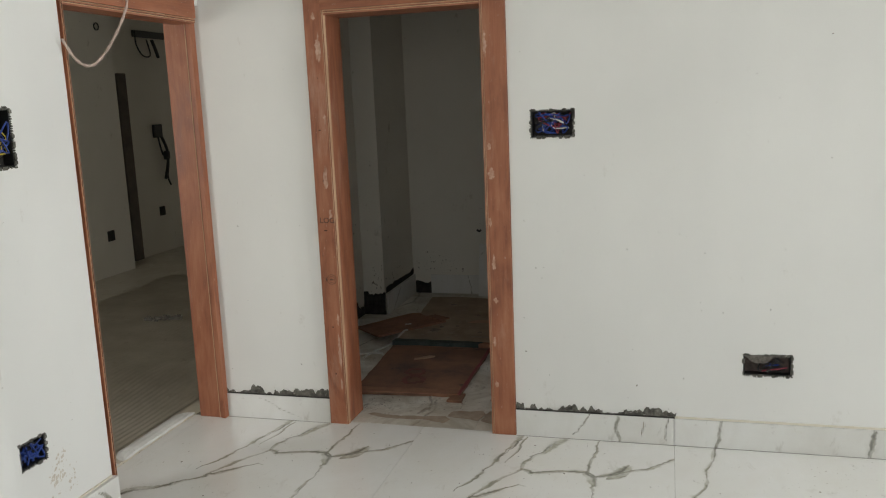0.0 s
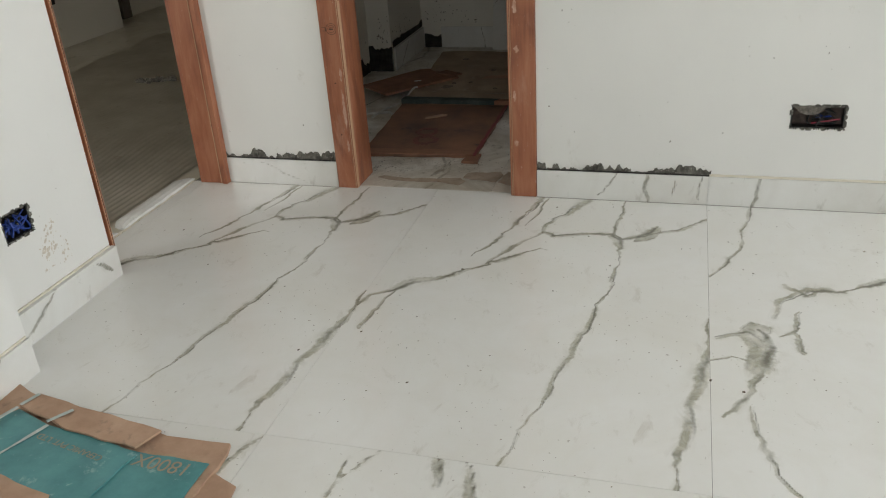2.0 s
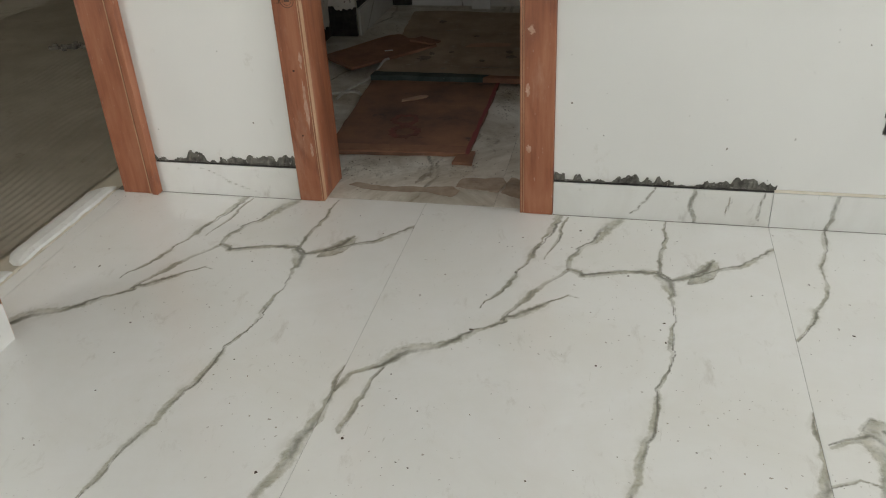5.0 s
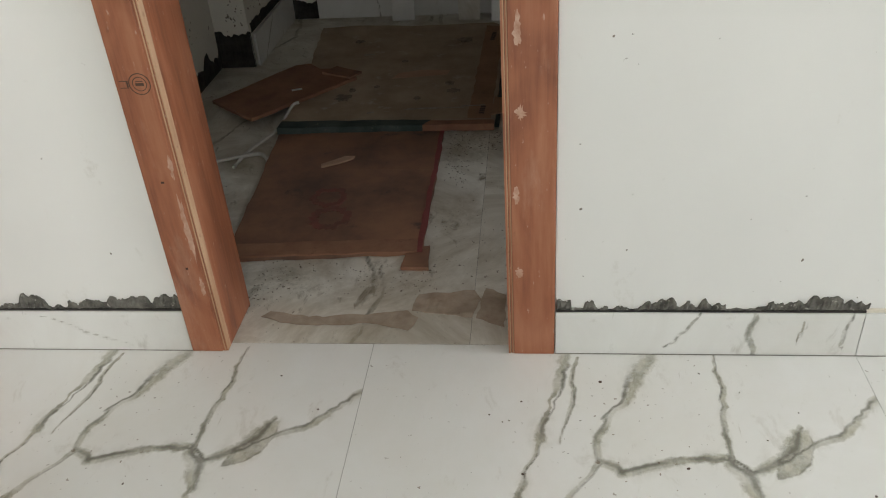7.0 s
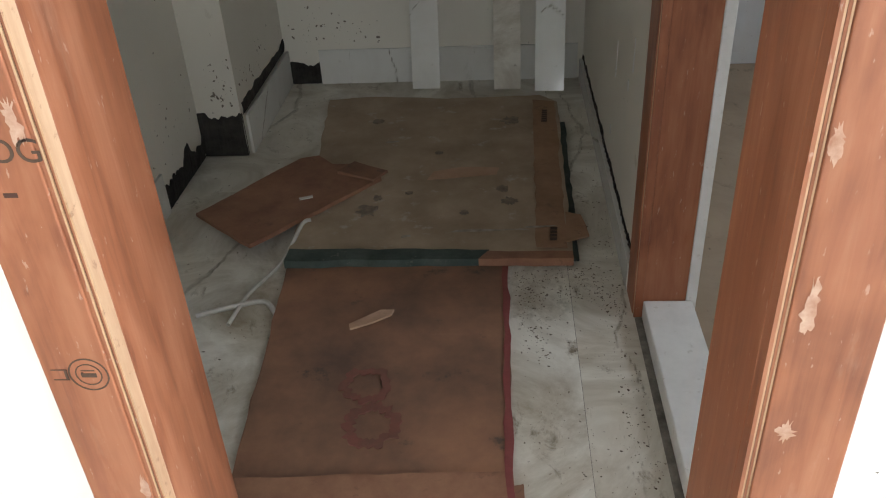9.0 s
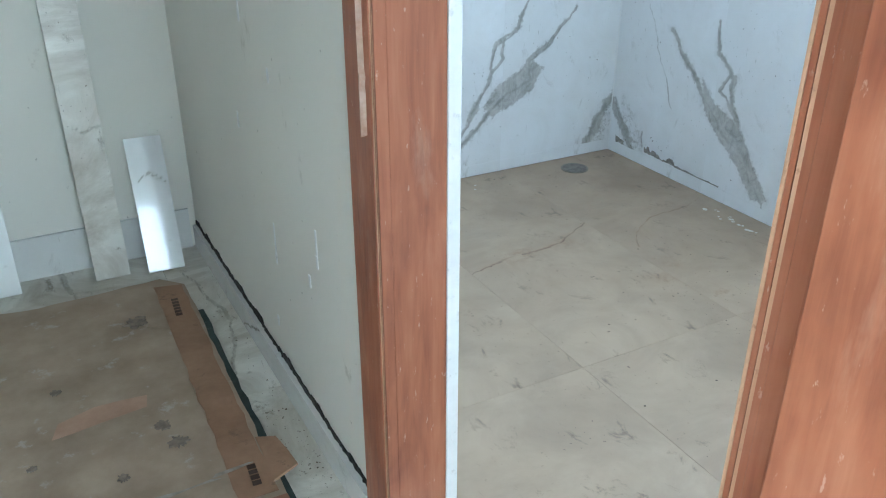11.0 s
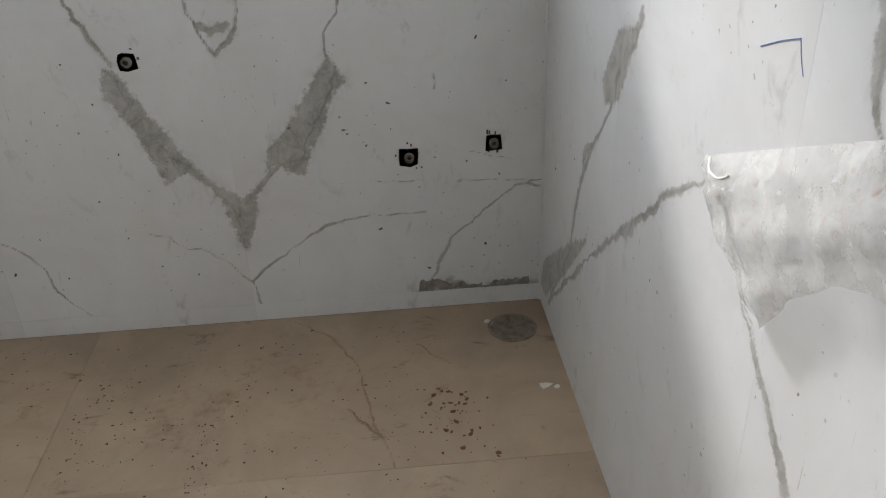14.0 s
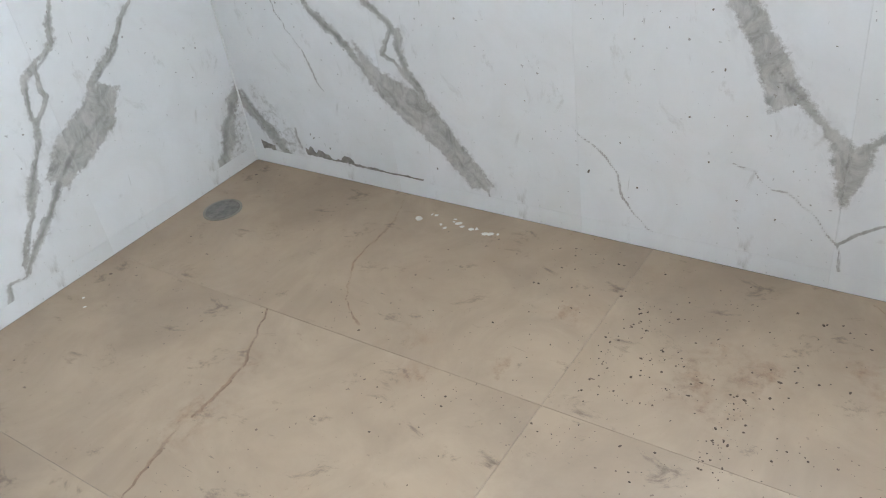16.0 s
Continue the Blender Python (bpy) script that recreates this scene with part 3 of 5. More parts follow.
solid("trim", box(-1.985, -1.979, -1.2, 2.12, 0.1225, 0.130, 0.001), CREAM, "cream filler bead along the top of the skirting", "filler", "structure")


def ply_edge(parent, x0, x1, y0, y1, z0, z1, across="x", upright_=True):
    """The raw front edge of a plywood lining: pale and dark layers side by side."""
    cuts = ((0.0, 0.34, WOOD, 0.0), (0.34, 0.52, PLY, 0.0), (0.52, 0.60, GROOVE, 0.002), (0.60, 0.84, WOOD, 0.001), (0.84, 1.0, PLY, 0.0))
    for a, b, mat, back in cuts:
        if across == "x":
            bm = box(x0 + (x1 - x0) * a, x0 + (x1 - x0) * b, y0 + back, y1, z0, z1)
        elif across == "y":
            bm = box(x0 + back, x1, y0 + (y1 - y0) * a, y0 + (y1 - y0) * b, z0, z1)
        elif across == "zx":
            bm = box(x0, x1, y0 + back, y1, z0 + (z1 - z0) * a, z0 + (z1 - z0) * b)
        else:
            bm = box(x0 + back, x1, y0, y1, z0 + (z1 - z0) * a, z0 + (z1 - z0) * b)
        part("plywood_layer", bm, mat, parent)


HEAD = 1.905


def ring(r0, r1, z0, z1, at, k=40, wobble=0.0, seed=0):
    rnd, bm, rows = random.Random(seed), bmesh.new(), []
    for i in range(k):
        a = 6.2832 * i / k
        w = 1 + rnd.uniform(-wobble, wobble)
        rows.append([bm.verts.new((at[0] + r * w * math.cos(a), at[1] + r * w * math.sin(a), z)) for r, z in ((r0, z0), (r1, z0), (r1, z1), (r0, z1))])
    for p, q in zip(rows, rows[1:] + rows[:1]):
        for c in range(4):
            bm.faces.new((p[c], q[c], q[(c + 1) % 4], p[(c + 1) % 4]))
    bmesh.ops.recalc_face_normals(bm, faces=bm.faces)
    return bm


def north_frame():
    f = thing("door_frame", "reddish plywood door frame with rubbed pale edges, no door hung", "door frame", (-1.15, FRONT, 0))
    f.matrix_world = pose(0, 0, 0)
    y0 = FRONT - 0.014
    part("casing", box(-1.598, -1.5195, y0, FRONT, 0.001, 1.99, 0.002), WOOD, f)
    part("casing", box(-0.790, -0.694, y0, FRONT, 0.001, 1.99, 0.002), WOOD, f)
    part("head_casing", box(-1.519, -0.7905, y0, FRONT, HEAD + 0.021, 1.99, 0.002), WOOD_X, f)
    for a, b in ((-1.519, -1.506), (-0.803, -0.7905)):
        ply_edge(f, a, b, y0 + 0.003, FRONT + 0.012, 0.001, HEAD + 0.02)
        part("jamb", box(a, b, FRONT + 0.0125, BACK - 0.012, 0.001, HEAD + 0.02, 0.0015), WOOD, f)
    ply_edge(f, -1.5055, -0.8035, y0 + 0.003, FRONT + 0.012, HEAD, HEAD + 0.02, "zx")
    part("head_jamb", box(-1.5055, -0.8035, FRONT + 0.0125, BACK - 0.012, HEAD, HEAD + 0.02, 0.0015), WOOD_X, f)
    for a, b in ((-1.599, -1.5195), (-0.790, -0.693)):
        part("back_board", box(a, b, FRONT + 0.001, BACK - 0.002, 0.001, 1.994), WOOD, f)
    part("head_back_board", box(-1.52, -0.79, FRONT + 0.001, BACK - 0.002, HEAD + 0.0205, 1.994), WOOD_X, f)
    for (x, z, size) in ((-1.585, 0.978, 0.036),):
        c = bpy.data.curves.new("stamp", "FONT")
        c.body, c.size, c.extrude = "LOG", size, 0.0002
        t = new("stamp", c)
        t.data.materials.append(INK)
        t.matrix_world = pose(x, y0 - 0.0004, z, 90, 0, 0)
        t.parent = f
        t["label"] = "dark stamped letters"
    emblem = pose(-1.545, y0 - 0.0004, 0.712, 90, 0, 0)
    for bm in (ring(0.0215, 0.0235, 0.0, 0.0003, (0, 0), 40), ring(0.014, 0.0155, 0.0, 0.0003, (0, 0), 32), box(-0.009, 0.009, -0.004, 0.002, 0, 0.0003), box(-0.008, 0.008, 0.005, 0.0065, 0, 0.0003), box(-0.043, -0.024, 0.006, 0.0075, 0, 0.0003), box(-0.043, -0.024, -0.0085, -0.007, 0, 0.0003), box(-0.028, -0.0245, -0.0065, 0.0055, 0, 0.0003)):
        part("stamp_mark", bm, INK, f, "dark stamped ring and bars").matrix_world = emblem
    putty = mottled("pale_putty", (0.36, 0.17, 0.105), (0.62, 0.44, 0.34), 38, 0.8)
    rnd = random.Random(12)
    for x, z, w, h in ((-0.783, 1.74, 0.010, 0.10), (-0.776, 1.31, 0.012, 0.03), (-0.770, 1.19, 0.016, 0.05), (-0.782, 0.98, 0.008, 0.04), (-0.772, 0.80, 0.010, 0.07), (-0.766, 0.63, 0.012, 0.03), (-0.778, 0.44, 0.008, 0.05), (-0.774, 0.24, 0.009, 0.03),
                       (-1.540, 1.76, 0.014, 0.13), (-1.553, 1.90, 0.010, 0.03), (-1.528, 1.45, 0.008, 0.05), (-1.541, 1.18, 0.013, 0.11), (-1.530, 1.02, 0.010, 0.05), (-1.526, 0.52, 0.007, 0.06), (-1.527, 0.36, 0.009, 0.17), (-1.528, 0.20, 0.007, 0.05)):
        ring_ = [(x + w * (0.35 + 0.8 * rnd.random()) * math.cos(a), z + h / 2 * (0.6 + 0.7 * rnd.random()) * math.sin(a)) for a in (6.2832 * k / 30 for k in range(30))]
        bm = bmesh.new()
        bm.faces.new([bm.verts.new((max(-1.596, min(-1.5198, u)) if x < -1 else max(-0.7898, u), y0 - 0.0006, v)) for u, v in ring_])
        bmesh.ops.recalc_face_normals(bm, faces=bm.faces)
        if bm.faces[:][0].normal.y > 0:
            bmesh.ops.reverse_faces(bm, faces=bm.faces)
        part("putty_patch", bm, putty, f, "pale rubbed putty")
    for i in range(7):
        rnd = random.Random(40 + i)
        z = 0.25 + 0.23 * i
        part("nail_head", box(-1.556 + rnd.uniform(-0.01, 0.01), -1.551, y0 - 0.0006, y0, z, z + 0.005), GROOVE, f)


def west_frame():
    f = thing("door_frame", "reddish plywood door frame lining the hall doorway, no door hung", "door frame")
    xr = -2.121
    ply_edge(f, xr, xr - 0.012, 2.7455, 2.760, 0.001, HEAD + 0.02, "y")
    part("jamb", box(-2.236, -2.1335, 2.736, 2.760, 0.001, HEAD + 0.02, 0.0015), WOOD, f)
    part("jamb", box(-2.296, -2.194, 3.643, 3.664, 0.001, HEAD + 0.02, 0.0015), WOOD, f)
    ply_edge(f, -2.1935, -2.1725, 3.641, 3.664, 0.001, HEAD + 0.02, "x")
    part("stop_strip", box(-2.172, -2.150, 3.632, 3.673, 0.001, HEAD + 0.10, 0.002), WOOD, f)
    part("head_jamb", box(-2.236, -2.1475, 2.7605, 3.6405, HEAD, HEAD + 0.019, 0.0015), WOOD_Y, f)
    ply_edge(f, -2.122, -2.147, 2.7605, 3.6315, HEAD, HEAD + 0.019, "zy")
    part("head_casing", box(-2.1255, -2.115, 2.7605, 3.6315, HEAD + 0.0205, HEAD + 0.115, 0.002), WOOD_Y, f)
    part("back_board", box(-2.296, -2.1725, 3.6645, 3.673, 0.001, HEAD + 0.08), WOOD, f)


north_frame()
west_frame()

# ---- corridor ----
CX0, CX1, CY1 = -2.17, -0.737, 6.385
corridor_floor = thing("floor_corridor", "dusty stained marble-look tile floor", "floor", kind="structure")
part("floor_bed", box(-2.3, -0.60, 3.696, 6.4, -0.12, -0.0016), GROUT, corridor_floor)
DUST = [(0.012, [(0.1, 0.3), (0.25, 0.7), (0.2, 1.1), (0.3, 1.4)]), (0.010, [(1.0, 0.2), (0.93, 0.5), (0.98, 0.8), (0.9, 1.3)]), (0.008, [(0.62, 0.1), (0.66, 0.25)]), (0.012, [(0.97, 0.0), (1.02, 0.2), (1.0, 0.35)]), (-1.06, [(1.05, 1.0), (1.25, 1.0), (1.25, 1.25), (1.08, 1.2)]), (-1.05, [(0.95, 0.28), (1.1, 0.25), (1.12, 0.36), (0.98, 0.37)]), (-1.05, [(0.62, 0.24), (0.85, 0.22), (0.82, 0.33), (0.66, 0.34)]), (-1.05, [(0.55, 0.3), (0.62, 0.25), (0.6, 0.6), (0.52, 0.55)])]
floor_tile(-2.17, -0.90, 3.696, 5.40, DUST, corridor_floor, DUSTY_TILE, seed=21)
floor_tile(-0.90, -0.745, 3.696, 5.40, [(0.005, [(0.05, 0.1), (0.12, 0.35), (0.07, 0.5)]), (0.005, [(0.15, 0.7), (0.1, 0.9), (0.16, 1.2)])], corridor_floor, DUSTY_TILE, seed=22)
floor_tile(-2.17, -0.90, 5.40, 6.385, DUST, corridor_floor, DUSTY_TILE, seed=23)
floor_tile(-0.90, -0.737, 5.40, 6.385, [(0.008, [(0.05, 0.1), (0.12, 0.4), (0.06, 0.8)])], corridor_floor, DUSTY_TILE, seed=24)
solid("wall_corridor_west", box(-2.236, CX0, BACK, 5.68, -0.05, 2.7), PAINT_COR, "white painted corridor wall with a broken lower edge", "wall", "structure")
solid("wall_corridor_pier", box(-2.236, -2.01, 5.6805, CY1, -0.05, 2.7), PAINT_COR, "white painted pier with raw plaster at its foot", "wall", "structure")
solid("wall_corridor_north", box(-2.236, -0.737, CY1, 6.50, -0.05, 2.7), PAINT_COR, "white painted end wall of the corridor", "wall", "structure")
wall("wall_corridor_east", (-0.60, BACK, 0), 90, 0.0, 2.60, -0.05, 2.7, 0.137, [(0.0, 0.945, -0.05, 1.995, 1)], PAINT_COR, "white painted corridor wall with the bathroom doorway")
solid("ceiling_corridor", box(-2.236, -0.601, BACK, 6.47, 2.7, 2.8), CEIL, "plain white ceiling", "ceiling", "structure")
skirting(-2.0, 5.70, 90, 0.68, [(0.006, [(0.1, 0.0), (0.3, 0.14)])], 0.15)
skirting(-1.86, CY1, 0, 1.10, [(0.006, [(0.3, 0.15), (0.33, 0.0)]), (0.006, [(0.75, 0.15), (0.83, 0.0)])], 0.15)
skirting(CX1, 6.373, -90, 1.56, [(0.006, [(0.6, 0.0), (0.8, 0.08)])], 0.085, proud=0.016)
# gaps and hole have no depth; near-black strips carry their shade
solid("exposed_mortar", jagged(0.68, 0.03, 0.055, 31, 0.0, 0.006, fine=0.35), CAVITY, "raw gap above the skirting, its shade put in as a near-black strip", "plaster", "structure", m=pose(-2.007, 5.70, 0.151, 0, 0, 90))
solid("exposed_mortar", jagged(1.56, 0.010, 0.028, 32, 0.2), CAVITY, "raw gap above the skirting, its shade put in as a near-black strip", "plaster", "structure", m=pose(CX1 - 0.003, 6.373, 0.086, 0, 0, -90))
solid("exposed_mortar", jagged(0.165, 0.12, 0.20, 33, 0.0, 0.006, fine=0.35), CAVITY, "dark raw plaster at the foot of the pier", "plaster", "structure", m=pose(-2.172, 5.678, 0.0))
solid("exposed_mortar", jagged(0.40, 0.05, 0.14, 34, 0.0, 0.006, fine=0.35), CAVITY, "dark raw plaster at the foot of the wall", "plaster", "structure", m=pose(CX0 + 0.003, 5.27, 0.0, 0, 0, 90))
solid("exposed_mortar", jagged(0.145, 0.08, 0.12, 35, 0.0, 0.006, fine=0.35), CAVITY, "near-black strip for the shaded hole where a skirting tile is missing", "plaster", "structure", m=pose(-2.005, CY1 - 0.003, 0.0))
skirting(CX0, 4.5, 90, 0.77, [], 0.14)


def paint_drips(runs):
    """Thin pale runs of paint down the corridor wall. runs: (y, top, foot)."""
    bm = bmesh.new()
    for y, top, foot in runs:
        box(CX1 - 0.0018, CX1 - 0.0001, y - 0.004, y + 0.004, foot, top, 0.0, bm)
        box(CX1 - 0.0030, CX1 - 0.0002, y - 0.006, y + 0.006, foot - 0.012, foot + 0.02, 0.002, bm)
    return bm


solid("paint_drips", paint_drips(((5.49, 1.06, 0.98), (5.37, 0.50, 0.40), (5.06, 0.61, 0.53), (5.41, 0.215, 0.195), (5.12, 0.47, 0.455), (5.60, 0.72, 0.69), (5.3, 0.9, 0.88))), SILL, "pale dried paint runs down the corridor wall", "paint", "structure")


def bath_frame():
    f = thing("door_frame", "reddish plywood bathroom door frame, no door hung", "door frame")
    x0 = -0.750
    part("casing", box(x0, -0.7375, 4.71, 4.812, 0.001, 1.99, 0.002), WOOD, f)
    ply_edge(f, x0 + 0.002, -0.728, 4.694, 4.7095, 0.001, HEAD, "y")
    part("jamb", box(-0.7275, -0.622, 4.694, 4.7095, 0.001, HEAD, 0.0015), WOOD, f)
    part("casing", box(x0, -0.7375, 3.872, 3.9145, 0.001, 1.99, 0.002), WOOD, f)
    ply_edge(f, x0 + 0.002, -0.728, 3.915, 3.938, 0.001, HEAD, "y")
    part("jamb", box(-0.7275, -0.622, 3.915, 3.938, 0.001, HEAD, 0.0015), WOOD, f)
    part("head_casing", box(x0, -0.7375, 3.9155, 4.7095, HEAD + 0.0205, 1.99, 0.002), WOOD_Y, f)
    part("head_jamb", box(-0.7275, -0.622, 3.9385, 4.6935, HEAD, HEAD + 0.02, 0.0015), WOOD_Y, f)
    part("back_board", box(-0.7275, -0.622, 4.71, 4.813, 0.001, 1.994), WOOD, f)
    part("back_board", box(-0.7275, -0.622, 3.872, 3.9145, 0.001, 1.994), WOOD, f)
    ob = part("putty_smear", jagged(0.55, 0.0, 0.016, 77, 0.5), mottled("smeared_putty", (0.36, 0.22, 0.15), (0.58, 0.46, 0.37), 25, 0.9), f, "pale smeared putty")
    ob.matrix_world = pose(x0 + 0.0015, 4.732, 0.92, 0, -90, 0) @ pose(0, 0, 0, 90, 0, 0) @ Matrix.Diagonal((1, 1, 0.4, 1))


bath_frame()
solid("threshold", box(-0.728, -0.606, 3.940, 4.692, 0.0, 0.055, 0.004), SILL, "white stone threshold block with a dirty edge", "threshold", "structure")

# ---- bathroom: structure ----
BX, BN, BS = 1.24, 6.49, 3.882
bath_floor = thing("floor_bathroom", "dirty beige stone-look floor tiles with brown veins", "floor", kind="structure")
part("floor_bed", box(-0.5999, 1.3, 3.875, 6.6, -0.12, -0.0016), GROUT, bath_floor)
BF_A = [(0.004, [(0.589, 0.685), (0.495, 0.576), (0.364, 0.509), (0.272, 0.496), (0.119, 0.466), (0.052, 0.442), (0.0, 0.432)]), (0.005, [(0.205, 0.535), (0.162, 0.509), (0.113, 0.467)]), (0.003, [(0.494, 0.383), (0.399, 0.331), (0.345, 0.278)]),
        (-1.05, [(0.10, 0.85), (0.30, 0.80), (0.33, 0.95), (0.15, 1.0)]), (-1.04, [(0.30, 0.62), (0.40, 0.60), (0.38, 0.70)])]
BF_B = [(0.004, [(0.573, 0.763), (0.472, 0.722), (0.253, 0.705), (0.115, 0.62), (0.048, 0.524)]), (-1.035, [(0.03, 0.35), (0.08, 0.34), (0.09, 0.41), (0.04, 0.42)]), (-1.035, [(0.25, 0.05), (0.32, 0.06), (0.31, 0.11), (0.25, 0.10)]), (-1.03, [(0.03, 0.12), (0.10, 0.13), (0.08, 0.17)])]
BF_C = [(0.006, [(0.60, 0.79), (0.476, 0.725), (0.407, 0.685), (0.243, 0.672), (0.169, 0.672), (0.055, 0.645), (-0.1, 0.6)]), (-1.05, [(0.15, 0.64), (0.30, 0.64), (0.30, 0.71), (0.18, 0.70)]), (-1.04, [(0.40, 0.64), (0.47, 0.68), (0.42, 0.72)]), (-1.035, [(0.55, 0.27), (0.60, 0.28), (0.59, 0.33), (0.55, 0.32)])]
for x0, x1 in ((-0.605, 0.03), (0.03, 0.63), (0.63, 1.24)):
    for y0, y1 in ((3.875, 5.075), (5.075, 6.275), (6.275, 6.49)):
        w = BF_A if x0 > 0.5 and y0 < 5 else BF_B if x0 > 0.5 and y0 < 6 else BF_C if y0 == 5.075 and x0 > -0.1 else []
        if y0 > 6:
            continue
        slab("tile", bath_floor, pose(x0 + 0.0005, y0 + 0.0005, 0), x1 - x0 - 0.001, (y1 if y1 < 6 else 6.49) - y0 - 0.001, 0.012, w, BATH_TILE, 0.006, seed=int(50 + 10 * x0 + y0))
VENT = (4.22, 4.95, 1.50, 2.35)
wall("wall_bath_east", (1.47, BS, 0), 90, -0.01, 2.8, -0.05, 2.7, 0.216, [(VENT[0] - BS, VENT[1] - BS, VENT[2], VENT[3], 1)], PAINT, "bathroom outer wall with a high window opening")
solid("wall_bath_north", box(-0.60, 1.253, 6.504, 6.62, -0.05, 2.7), PAINT, "bathroom end wall behind the tiles", "wall", "structure")
solid("ceiling_bath", box(-0.60, 1.47, BACK, 6.62, 2.7, 2.8), CEIL, "plain white ceiling", "ceiling", "structure")
HIGH = 1.25
# veins: along the wall from the south corner, and up
EAST = [
    (0.007, [(1.10, 0.95), (1.07, 0.85), (1.04, 0.80), (1.0, 0.71)]),
    (0.010, [(1.015, 0.70), (0.99, 0.64), (0.96, 0.57), (0.925, 0.50), (0.905, 0.465)]),
    (0.011, [(0.92, 0.48), (0.875, 0.455), (0.82, 0.40), (0.785, 0.35)]),
    (0.010, [(0.768, 0.355), (0.768, 0.30)]),
    (0.004, [(0.768, 0.31), (0.768, 0.225)]),
    (0.007, [(0.45, 0.92), (0.48, 0.82), (0.515, 0.76), (0.51, 0.69)]),
    (0.010, [(0.50, 0.68), (0.525, 0.61), (0.565, 0.53), (0.60, 0.455)]),
    (0.011, [(0.59, 0.46), (0.655, 0.445), (0.71, 0.39), (0.75, 0.35)]),
    (0.007, [(0.83, 0.90), (0.80, 0.80), (0.765, 0.72), (0.71, 0.78), (0.68, 0.88)]),
    (0.012, [(0.79, 0.79), (0.765, 0.775), (0.73, 0.785)]),
    (0.004, [(1.0, 0.28), (0.95, 0.27), (0.91, 0.23), (0.88, 0.23), (0.80, 0.16), (0.765, 0.12), (0.71, 0.17), (0.61, 0.24), (0.56, 0.27), (0.45, 0.29), (0.30, 0.29)]),
    (0.004, [(1.39, 0.31), (1.34, 0.27), (1.29, 0.22), (1.25, 0.12), (1.20, 0.06), (1.12, 0.01)]),
    (0.004, [(0.40, 0.0), (0.33, 0.05), (0.28, 0.11), (0.24, 0.21), (0.13, 0.30), (0.07, 0.35), (0.0, 0.34)]),
    (0.005, [(0.765, 0.12), (0.755, 0.02)]),
    (0.014, [(2.25, 0.62), (2.09, 0.46), (1.93, 0.29), (1.81, 0.23), (1.73, 0.13)]),
    (0.010, [(1.73, 0.13), (1.66, 0.07), (1.615, 0.0)]),
    (0.014, [(2.0, 0.70), (1.98, 0.58), (1.89, 0.50), (1.88, 0.39), (1.82, 0.30), (1.77, 0.20), (1.73, 0.12)]),
    (0.009, [(1.90, 0.52), (1.95, 0.44), (1.88, 0.38)]),
    (0.002, [(0.42, 0.385), (0.30, 0.375)]), (0.002, [(0.22, 0.37), (0.1, 0.366), (0.0, 0.36)]), (0.002, [(0.19, 0.45), (0.13, 0.43), (0.08, 0.42)]),
    (0.002, [(0.27, 0.65), (0.27, 0.61)]),
    (0.03, [(2.58, 0.24), (2.50, 0.14), (2.42, 0.05)]),
    (0.010, [(2.36, 0.15), (2.35, 0.08)]),
    (0.004, [(2.4, 0.7), (2.3, 0.5), (2.2, 0.3)]),
]
NORTH = [
    (0.014, [(1.35, 0.80), (1.29, 0.68), (1.27, 0.62), (1.16, 0.56), (1.14, 0.43), (1.07, 0.30), (0.99, 0.18), (0.95, 0.09), (0.90, 0.10), (0.86, 0.02)]),
    (0.020, [(1.56, 0.68), (1.44, 0.55), (1.33, 0.48), (1.33, 0.40), (1.22, 0.35), (1.12, 0.26), (1.03, 0.17), (0.96, 0.10)]),
    (0.035, [(1.805, 0.28), (1.73, 0.15), (1.66, 0.04)]),
    (0.010, [(1.20, 0.58), (1.20, 0.50), (1.14, 0.44)]),
]
SOUTH = [
    (0.008, [(0.76, 1.12), (0.70, 0.97)]),
    (0.026, [(0.68, 0.93), (0.64, 0.87), (0.56, 0.80), (0.555, 0.75)]),
    (0.010, [(0.555, 0.75), (0.50, 0.68), (0.44, 0.62), (0.385, 0.54), (0.34, 0.44), (0.30, 0.32), (0.20, 0.18), (0.11, 0.05)]),
    (0.014, [(0.44, 0.63), (0.40, 0.60), (0.385, 0.53)]),
    (0.010, [(0.11, 0.06), (0.30, 0.24), (0.53, 0.45), (0.72, 0.60), (0.82, 0.68), (0.83, 0.70), (0.90, 0.745), (0.985, 0.80), (1.04, 0.79), (1.09, 0.74), (1.15, 0.69), (1.19, 0.65), (1.28, 0.57)]),
    (0.014, [(0.05, 0.06), (0.10, 0.16), (0.16, 0.20)]),
    (0.016, [(1.30, 1.2), (1.27, 1.08), (1.28, 1.03), (1.32, 0.95)]),
]

